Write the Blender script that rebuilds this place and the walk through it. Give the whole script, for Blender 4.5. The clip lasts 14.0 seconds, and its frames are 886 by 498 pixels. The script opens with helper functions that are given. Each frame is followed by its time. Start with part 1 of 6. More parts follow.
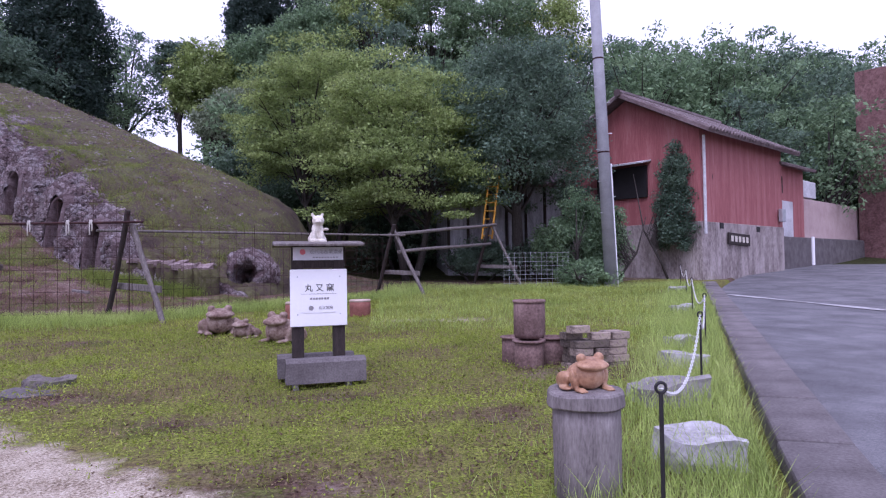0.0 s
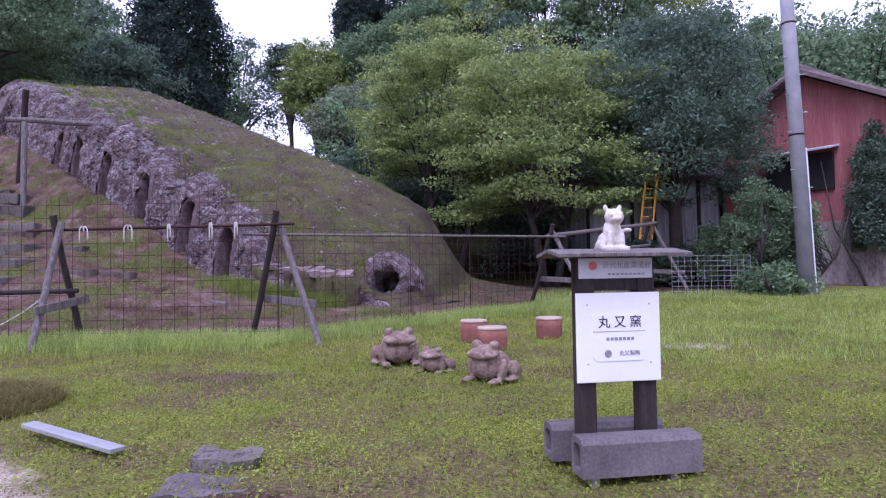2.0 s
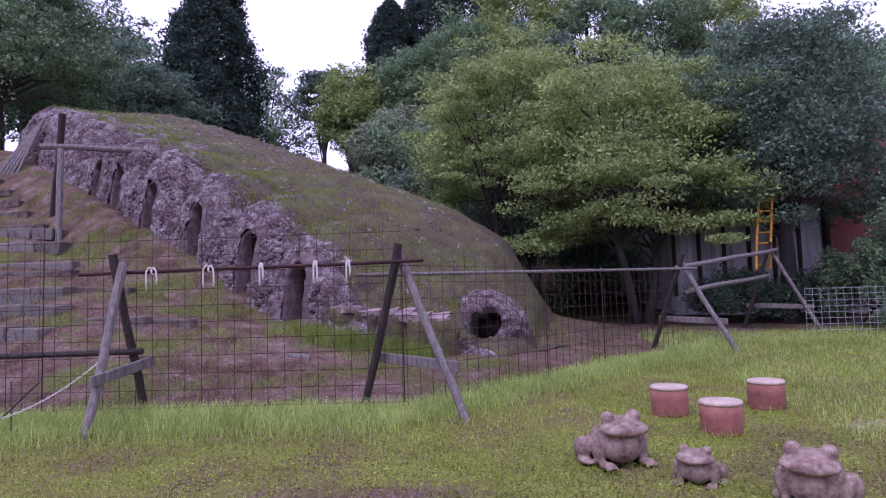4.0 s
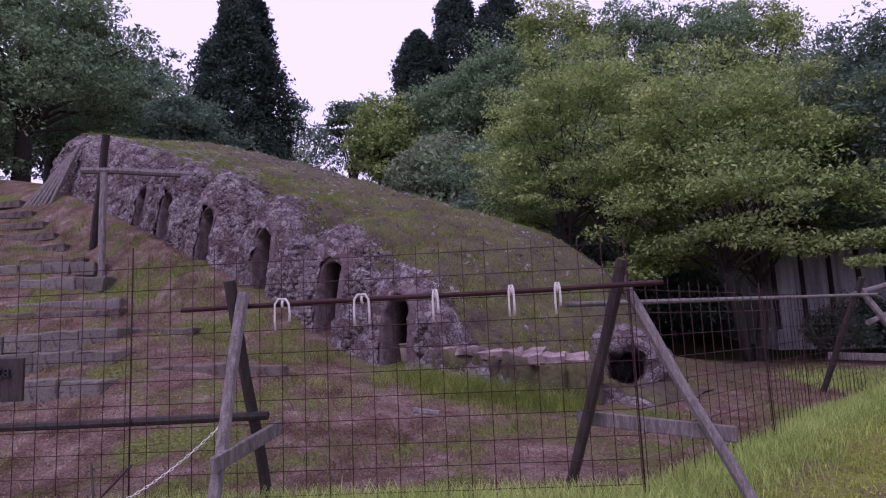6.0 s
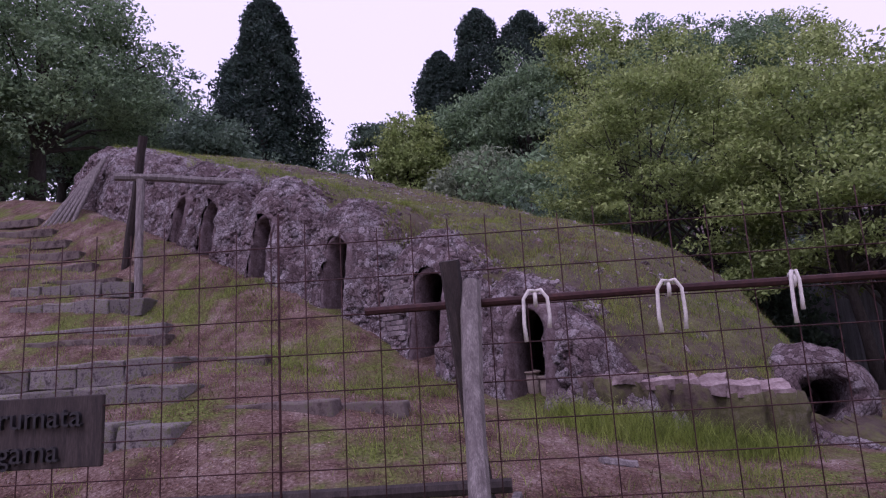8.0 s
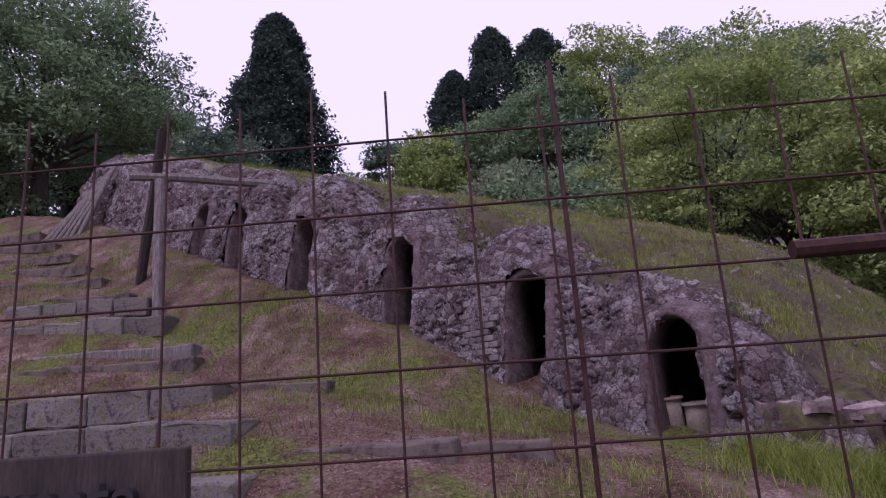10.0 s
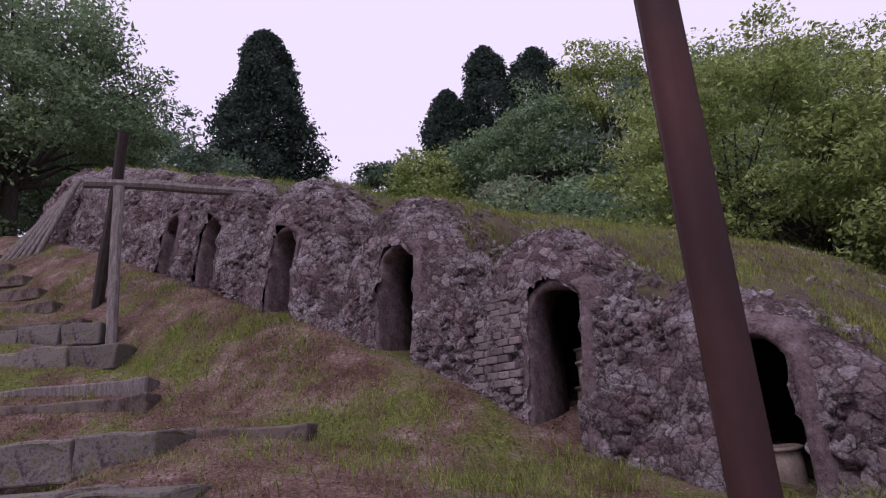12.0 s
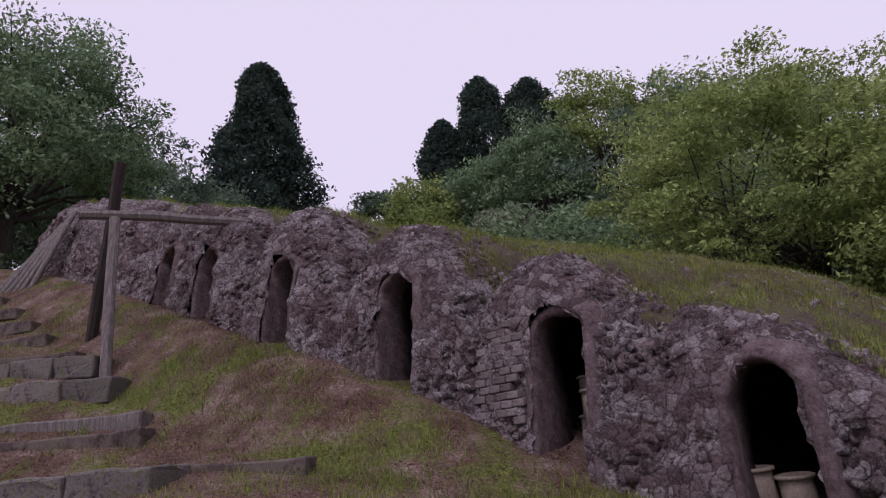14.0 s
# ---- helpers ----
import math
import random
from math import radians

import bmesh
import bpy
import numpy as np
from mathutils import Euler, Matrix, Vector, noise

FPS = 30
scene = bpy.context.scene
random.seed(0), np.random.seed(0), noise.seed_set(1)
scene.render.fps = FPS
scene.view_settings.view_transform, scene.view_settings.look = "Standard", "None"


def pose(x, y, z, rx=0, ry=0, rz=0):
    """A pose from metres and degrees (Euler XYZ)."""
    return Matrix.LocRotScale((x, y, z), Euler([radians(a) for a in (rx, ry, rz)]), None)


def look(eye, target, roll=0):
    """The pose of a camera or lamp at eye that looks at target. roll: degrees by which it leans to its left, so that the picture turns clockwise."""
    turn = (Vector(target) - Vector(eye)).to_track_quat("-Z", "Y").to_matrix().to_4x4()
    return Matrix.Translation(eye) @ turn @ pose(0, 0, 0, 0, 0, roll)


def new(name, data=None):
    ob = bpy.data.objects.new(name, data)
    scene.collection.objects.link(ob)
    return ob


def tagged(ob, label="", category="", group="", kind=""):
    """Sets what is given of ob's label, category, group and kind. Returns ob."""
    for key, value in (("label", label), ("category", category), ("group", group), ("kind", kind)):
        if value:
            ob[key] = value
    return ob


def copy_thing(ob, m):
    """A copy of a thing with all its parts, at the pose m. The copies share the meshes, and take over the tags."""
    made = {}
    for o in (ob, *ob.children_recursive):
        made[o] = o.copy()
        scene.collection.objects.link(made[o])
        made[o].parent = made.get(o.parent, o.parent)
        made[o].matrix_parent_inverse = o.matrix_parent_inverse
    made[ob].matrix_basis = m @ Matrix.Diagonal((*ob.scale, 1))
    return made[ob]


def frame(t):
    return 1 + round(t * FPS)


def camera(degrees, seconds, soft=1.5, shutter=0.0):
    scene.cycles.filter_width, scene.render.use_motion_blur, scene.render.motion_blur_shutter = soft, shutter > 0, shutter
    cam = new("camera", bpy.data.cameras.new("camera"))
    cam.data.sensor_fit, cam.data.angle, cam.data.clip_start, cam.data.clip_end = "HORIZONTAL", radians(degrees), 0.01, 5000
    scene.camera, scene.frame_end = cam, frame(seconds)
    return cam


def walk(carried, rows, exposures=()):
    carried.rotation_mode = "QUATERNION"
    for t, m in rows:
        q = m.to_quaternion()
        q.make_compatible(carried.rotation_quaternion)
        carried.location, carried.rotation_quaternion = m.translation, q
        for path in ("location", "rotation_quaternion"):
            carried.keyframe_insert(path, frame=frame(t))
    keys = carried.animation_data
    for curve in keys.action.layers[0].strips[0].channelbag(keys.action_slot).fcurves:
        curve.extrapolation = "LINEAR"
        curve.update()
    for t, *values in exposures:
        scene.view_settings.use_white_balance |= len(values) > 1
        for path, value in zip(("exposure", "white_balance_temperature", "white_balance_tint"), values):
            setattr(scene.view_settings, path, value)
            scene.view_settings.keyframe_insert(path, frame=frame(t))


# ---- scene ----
cam = camera(69.4, 14.0, soft=1.2)
METRES, EYE, TILT, LEAN, TURN = 14.0, 1.07, 0.0, 0.0, -3.7
ROWS = [
    (0.0, 0.0, 0.0, 0.0, 0.02, 1.54, 0.85),
    (0.5, -0.0239, 0.0396, 0.0053, 3.09, 1.25, 0.74),
    (1.0, -0.0544, 0.0714, 0.0065, 6.32, 1.12, 0.76),
    (1.5, -0.082, 0.1066, 0.0073, 7.59, 1.33, 0.82),
    (2.0, -0.1144, 0.1418, 0.0106, 8.2, 1.71, 0.95),
    (2.5, -0.1503, 0.1725, 0.016, 8.6, 2.19, 1.09),
    (3.0, -0.1845, 0.206, 0.0212, 8.97, 2.78, 1.24),
    (5.5, -0.367, 0.3559, 0.033, 10.3, 6.88, 2.38),
    (6.0, -0.405, 0.3831, 0.0341, 10.38, 7.63, 2.58),
    (6.5, -0.4417, 0.4158, 0.0363, 10.46, 8.39, 2.78),
    (7.0, -0.4794, 0.4427, 0.0346, 10.53, 9.11, 2.97),
    (7.5, -0.5132, 0.472, 0.0329, 10.61, 9.82, 3.16),
    (8.0, -0.5481, 0.5008, 0.0338, 10.65, 10.54, 3.33),
    (8.5, -0.5811, 0.5268, 0.0346, 10.81, 11.27, 3.5),
    (9.0, -0.6084, 0.5571, 0.0352, 10.85, 11.96, 3.65),
    (11.5, -0.6751, 0.6812, 0.0431, 10.52, 14.86, 4.5),
    (12.0, -0.6758, 0.7028, 0.0475, 10.35, 15.43, 4.73),
    (12.5, -0.6777, 0.7062, 0.0491, 10.25, 16.07, 4.94),
    (13.0, -0.6785, 0.7068, 0.0491, 10.26, 16.74, 5.12),
    (13.5, -0.6786, 0.7069, 0.048, 10.23, 17.42, 5.3),
    (14.0, -0.6787, 0.707, 0.0478, 10.23, 18.01, 5.42),
]
walk(cam, [(t, pose(0, 0, EYE, TILT, LEAN, TURN) @ pose(METRES * x, METRES * y, METRES * z, 90 + pitch, roll, yaw)) for t, x, y, z, yaw, pitch, roll in ROWS],
     exposures=[(0.0, 0.66, 5250, 34), (3.0, 0.87, 5120, 40), (5.5, 0.3, 5480, 50), (9.0, 0.24, 5560, 46), (12.0, 0.14, 5950, 35), (14.0, -0.04, 6000, 29)])

# ---- light ----
world = bpy.data.worlds.new("world")
scene.world = world
world.use_nodes = True
wn, wl = world.node_tree.nodes, world.node_tree.links
sky = wn.new("ShaderNodeTexSky")
sky.sky_type, sky.sun_disc = "NISHITA", False
sky.sun_elevation, sky.sun_rotation = radians(50), radians(200)
cloud = wn.new("ShaderNodeMix")
cloud.data_type = "RGBA"
cloud.inputs[0].default_value = 0.93
cloud.inputs[7].default_value = (8.2, 7.8, 8.3, 1)
wl.new(sky.outputs[0], cloud.inputs[6])
wl.new(cloud.outputs[2], wn["Background"].inputs[0])
wn["Background"].inputs[1].default_value = 0.1
sun = new("sun", bpy.data.lights.new("sun", "SUN"))
sun.data.energy, sun.data.angle, sun.data.color = 1.4, radians(30), (1, 0.96, 0.92)
sun.matrix_world = look((-6, -18, 30), (0, 0, 0))


# ---- materials ----
def material(name, colours, scale=4.0, rough=0.9, bump=0.3, fine=40.0, metal=0.0, island=0.0, rand=0.0, spec=0.3, detail=6.0, dist=0.02, stretch=None):
    """Colours in a ramp over noise at two scales, with bump; island / rand vary the brightness by piece."""
    m = bpy.data.materials.new(name)
    m.use_nodes = True
    n, l = m.node_tree.nodes, m.node_tree.links
    b = n["Principled BSDF"]
    b.inputs["Roughness"].default_value, b.inputs["Metallic"].default_value = rough, metal
    b.inputs["Specular IOR Level"].default_value = spec
    tc = n.new("ShaderNodeTexCoord")
    src = tc.outputs["Object"]
    if stretch:
        mp = n.new("ShaderNodeMapping")
        mp.inputs["Scale"].default_value = stretch
        l.new(src, mp.inputs[0])
        src = mp.outputs[0]
    n1, n2 = n.new("ShaderNodeTexNoise"), n.new("ShaderNodeTexNoise")
    for t, s in ((n1, scale), (n2, fine)):
        t.inputs["Scale"].default_value, t.inputs["Detail"].default_value = s, detail
        t.inputs["Roughness"].default_value = 0.65
        l.new(src, t.inputs["Vector"])
    mix = n.new("ShaderNodeMath")
    mix.operation = "MULTIPLY_ADD"
    mix.inputs[1].default_value = 0.45
    l.new(n2.outputs[0], mix.inputs[0])
    half = n.new("ShaderNodeMath")
    half.operation = "MULTIPLY"
    half.inputs[1].default_value = 0.55
    l.new(n1.outputs[0], half.inputs[0])
    l.new(half.outputs[0], mix.inputs[2])
    ramp = n.new("ShaderNodeValToRGB")
    l.new(mix.outputs[0], ramp.inputs[0])
    el = ramp.color_ramp.elements
    k = len(colours)
    while len(el) < k:
        el.new(0.5)
    for i, c in enumerate(colours):
        el[i].position = 0.33 + 0.34 * i / max(k - 1, 1)
        el[i].color = (*c, 1)
    out = ramp.outputs[0]
    if island or rand:
        if island:
            g = n.new("ShaderNodeNewGeometry")
            rnd, amt = g.outputs["Random Per Island"], island
        else:
            g = n.new("ShaderNodeObjectInfo")
            rnd, amt = g.outputs["Random"], rand
        mr = n.new("ShaderNodeMapRange")
        mr.inputs[3].default_value, mr.inputs[4].default_value = 1 - amt, 1 + amt
        l.new(rnd, mr.inputs[0])
        hv = n.new("ShaderNodeHueSaturation")
        l.new(mr.outputs[0], hv.inputs["Value"])
        l.new(out, hv.inputs["Color"])
        out = hv.outputs[0]
    l.new(out, b.inputs["Base Color"])
    if bump:
        bp = n.new("ShaderNodeBump")
        bp.inputs["Strength"].default_value, bp.inputs["Distance"].default_value = bump, dist
        l.new(mix.outputs[0], bp.inputs["Height"])
        l.new(bp.outputs[0], b.inputs["Normal"])
    return m


def leaf_material(name, colours, island=0.45, trans=0.4):
    m = material(name, colours, scale=0.6, rough=0.6, bump=0, fine=3.0, island=island, spec=0.25)
    n, l = m.node_tree.nodes, m.node_tree.links
    b = n["Principled BSDF"]
    tr, mx = n.new("ShaderNodeBsdfTranslucent"), n.new("ShaderNodeMixShader")
    l.new(b.inputs["Base Color"].links[0].from_socket, tr.inputs[0])
    mx.inputs[0].default_value = trans
    l.new(b.outputs[0], mx.inputs[1])
    l.new(tr.outputs[0], mx.inputs[2])
    l.new(mx.outputs[0], n["Material Output"].inputs[0])
    return m


M = {}
M["rust"] = material("rusty_iron", [(0.018, 0.008, 0.008), (0.038, 0.015, 0.015), (0.075, 0.03, 0.024)], 20, 0.75, 0.4, 90, 0.3, dist=0.002)
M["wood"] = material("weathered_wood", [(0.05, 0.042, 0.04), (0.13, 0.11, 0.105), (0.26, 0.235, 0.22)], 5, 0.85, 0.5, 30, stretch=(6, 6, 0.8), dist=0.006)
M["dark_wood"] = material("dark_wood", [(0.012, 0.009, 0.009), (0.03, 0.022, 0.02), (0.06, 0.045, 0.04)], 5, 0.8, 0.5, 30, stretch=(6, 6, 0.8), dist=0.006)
M["log"] = material("mossy_log", [(0.022, 0.015, 0.014), (0.06, 0.043, 0.038), (0.12, 0.095, 0.085), (0.08, 0.09, 0.04)], 5, 0.95, 0.6, 28, dist=0.01)
M["concrete"] = material("stained_concrete", [(0.07, 0.062, 0.062), (0.17, 0.155, 0.155), (0.26, 0.24, 0.235), (0.33, 0.31, 0.3)], 3, 0.92, 0.35, 60, dist=0.004)
M["pole"] = material("pole_concrete", [(0.21, 0.21, 0.23), (0.3, 0.3, 0.32), (0.38, 0.38, 0.4)], 2.5, 0.85, 0.15, 70, dist=0.002)
M["brick"] = material("fired_brick", [(0.03, 0.023, 0.02), (0.11, 0.085, 0.07), (0.25, 0.2, 0.165), (0.12, 0.12, 0.05)], 7, 0.93, 0.7, 45, rand=0.55, dist=0.006)
M["old_brick"] = material("sooty_brick", [(0.035, 0.026, 0.026), (0.09, 0.07, 0.07), (0.17, 0.14, 0.138), (0.11, 0.085, 0.08)], 9, 0.95, 0.8, 45, rand=0.35, dist=0.008)
M["arch"] = material("arch_clay", [(0.03, 0.019, 0.02), (0.075, 0.05, 0.051), (0.125, 0.092, 0.095), (0.2, 0.165, 0.17)], 9, 0.97, 1.0, 34, dist=0.03)
M["turf"] = material("turf_soil", [(0.025, 0.018, 0.015), (0.065, 0.046, 0.038), (0.08, 0.078, 0.03), (0.13, 0.11, 0.08)], 1.6, 1.0, 1.0, 11, dist=0.08)
M["grass"] = leaf_material("grass_blades", [(0.13, 0.16, 0.025), (0.25, 0.29, 0.048), (0.39, 0.41, 0.085)])
M["weed"] = leaf_material("lawn_weed_leaves", [(0.11, 0.15, 0.019), (0.22, 0.275, 0.033), (0.34, 0.395, 0.068)], 0.35)
M["dry"] = leaf_material("dry_grass", [(0.12, 0.11, 0.035), (0.2, 0.19, 0.06), (0.3, 0.26, 0.11)])
M["tall"] = leaf_material("tall_grass", [(0.21, 0.28, 0.07), (0.34, 0.43, 0.11), (0.48, 0.55, 0.18)])
M["brown_weed"] = leaf_material("brown_weeds", [(0.07, 0.045, 0.028), (0.16, 0.11, 0.065), (0.3, 0.23, 0.13)])
M["slope_green"] = leaf_material("slope_grass", [(0.09, 0.13, 0.022), (0.18, 0.23, 0.042), (0.3, 0.34, 0.085)])
M["board"] = material("faded_boards", [(0.1, 0.095, 0.1), (0.27, 0.26, 0.27), (0.48, 0.47, 0.49), (0.62, 0.61, 0.63)], 1.2, 0.9, 0.3, 24, stretch=(5, 5, 0.35), dist=0.01)
M["maple"] = leaf_material("maple_leaves", [(0.14, 0.19, 0.062), (0.25, 0.32, 0.105), (0.37, 0.43, 0.16)])
M["leaf"] = leaf_material("broad_leaves", [(0.085, 0.135, 0.075), (0.165, 0.245, 0.13), (0.265, 0.36, 0.19)])
M["leaf_dark"] = leaf_material("evergreen_leaves", [(0.062, 0.098, 0.068), (0.116, 0.172, 0.116), (0.18, 0.245, 0.16)])
M["cypress"] = leaf_material("cypress_leaves", [(0.02, 0.036, 0.03), (0.04, 0.065, 0.05), (0.06, 0.09, 0.06)])
M["pale"] = leaf_material("pale_leaves", [(0.1, 0.13, 0.075), (0.19, 0.23, 0.14), (0.36, 0.4, 0.28)])
M["terracotta"] = material("terracotta", [(0.13, 0.05, 0.04), (0.22, 0.085, 0.065), (0.29, 0.13, 0.1)], 6, 0.8, 0.25, 50, rand=0.1, dist=0.004)
M["buff"] = material("buff_clay", [(0.27, 0.19, 0.15), (0.4, 0.31, 0.25), (0.5, 0.42, 0.35)], 9, 0.8, 0.3, 60, dist=0.004)
M["frog_tan"] = material("tan_glaze", [(0.16, 0.07, 0.035), (0.36, 0.2, 0.11), (0.52, 0.36, 0.24)], 9, 0.5, 0.2, 40, dist=0.003, spec=0.5)
M["rope"] = material("white_rope", [(0.4, 0.37, 0.34), (0.62, 0.58, 0.54)], 60, 0.95, 0.8, 200, dist=0.003)
M["chain"] = material("white_chain", [(0.5, 0.5, 0.5), (0.7, 0.69, 0.68)], 40, 0.6, 0.1, 120, dist=0.001)
M["flat_stone"] = material("pale_stone", [(0.16, 0.15, 0.15), (0.34, 0.325, 0.33), (0.5, 0.485, 0.49)], 4, 0.9, 0.5, 35, dist=0.01)
M["yellow"] = material("yellow_paint", [(0.42, 0.2, 0.02), (0.6, 0.3, 0.03)], 8, 0.6, 0.1, 60, dist=0.002)
M["ink"] = material("ink", [(0.012, 0.011, 0.013), (0.02, 0.018, 0.02)], 20, 0.6, 0)
M["ink_pale"] = material("faded_ink", [(0.2, 0.19, 0.2), (0.3, 0.28, 0.3)], 20, 0.6, 0)
M["ink_red"] = material("red_ink", [(0.55, 0.12, 0.14), (0.65, 0.18, 0.2)], 20, 0.6, 0)
M["title"] = material("title_plate", [(0.52, 0.5, 0.54), (0.6, 0.58, 0.62)], 6, 0.5, 0.02, 40)
M["metal"] = material("grey_metal", [(0.35, 0.36, 0.38), (0.5, 0.51, 0.53)], 8, 0.45, 0.1, 60, 0.6, dist=0.001)
M["chimney"] = material("chimney_brick", [(0.09, 0.045, 0.045), (0.17, 0.09, 0.085), (0.25, 0.15, 0.14)], 3, 0.95, 0.6, 12, dist=0.02)
M["beige"] = material("beige_wall", [(0.34, 0.24, 0.23), (0.44, 0.33, 0.31), (0.5, 0.39, 0.37)], 1.5, 0.9, 0.15, 20, dist=0.005)
M["glass"] = material("dark_glass", [(0.02, 0.02, 0.024), (0.035, 0.035, 0.04)], 2, 0.08, 0, 20, spec=0.6)
M["mound"] = leaf_material("mound_grass", [(0.08, 0.1, 0.025), (0.14, 0.17, 0.04), (0.22, 0.25, 0.07)])
M["litter"] = leaf_material("fallen_leaves", [(0.09, 0.045, 0.03), (0.18, 0.105, 0.08), (0.34, 0.245, 0.195)])
M["edge"] = material("pink_slab", [(0.08, 0.05, 0.048), (0.19, 0.14, 0.135), (0.32, 0.26, 0.25)], 4, 0.92, 0.5, 30, rand=0.2, dist=0.01)
M["bark"] = material("bark", [(0.02, 0.016, 0.014), (0.05, 0.042, 0.037), (0.09, 0.078, 0.07)], 6, 0.95, 0.8, 30, stretch=(3, 3, 0.7), dist=0.02)
M["asphalt"] = material("asphalt", [(0.055, 0.052, 0.057), (0.12, 0.116, 0.123), (0.22, 0.215, 0.225)], 1.2, 0.88, 1.0, 70, dist=0.015)
M["red_wall"] = material("red_tin", [(0.2, 0.06, 0.06), (0.3, 0.1, 0.1), (0.4, 0.18, 0.175)], 0.9, 0.7, 0.15, 12, stretch=(4, 4, 0.3), dist=0.01)
M["roof"] = material("roof_tile", [(0.05, 0.03, 0.03), (0.12, 0.085, 0.085), (0.22, 0.18, 0.18)], 2.5, 0.6, 0.3, 30, rand=0.3, island=0, dist=0.01)
M["plaster"] = material("grey_plaster", [(0.25, 0.24, 0.25), (0.5, 0.49, 0.51), (0.72, 0.71, 0.73)], 1.0, 0.9, 0.2, 18, dist=0.01)
M["white"] = material("white_board", [(0.74, 0.73, 0.75), (0.8, 0.79, 0.81)], 3, 0.5, 0.03, 40, dist=0.001)
M["black"] = material("black_paint", [(0.012, 0.011, 0.012), (0.025, 0.022, 0.024)], 4, 0.6, 0.1, 40, dist=0.002)
M["step"] = material("mossy_step_stone", [(0.022, 0.017, 0.016), (0.065, 0.054, 0.052), (0.15, 0.13, 0.125), (0.075, 0.082, 0.03), (0.2, 0.18, 0.175)], 7, 0.95, 1.0, 34, rand=0.25, dist=0.02)
M["kerb"] = material("dark_kerb", [(0.06, 0.05, 0.05), (0.12, 0.105, 0.105), (0.19, 0.17, 0.17)], 3, 0.92, 0.5, 60, rand=0.15, dist=0.006)
M["plinth"] = material("streaked_plinth", [(0.07, 0.055, 0.052), (0.2, 0.165, 0.155), (0.36, 0.31, 0.295), (0.44, 0.39, 0.375)], 1.1, 0.93, 0.3, 9, stretch=(2.5, 2.5, 0.7), dist=0.01)
M["pillar"] = material("pillar_concrete", [(0.05, 0.042, 0.042), (0.14, 0.12, 0.118), (0.21, 0.185, 0.18), (0.3, 0.27, 0.26)], 3.5, 0.92, 0.4, 40, stretch=(2.5, 2.5, 0.6), dist=0.005)
M["clay"] = material("brown_clay", [(0.05, 0.028, 0.022), (0.15, 0.095, 0.075), (0.26, 0.19, 0.155), (0.38, 0.31, 0.26)], 9, 0.75, 0.4, 30, rand=0.12, dist=0.006)



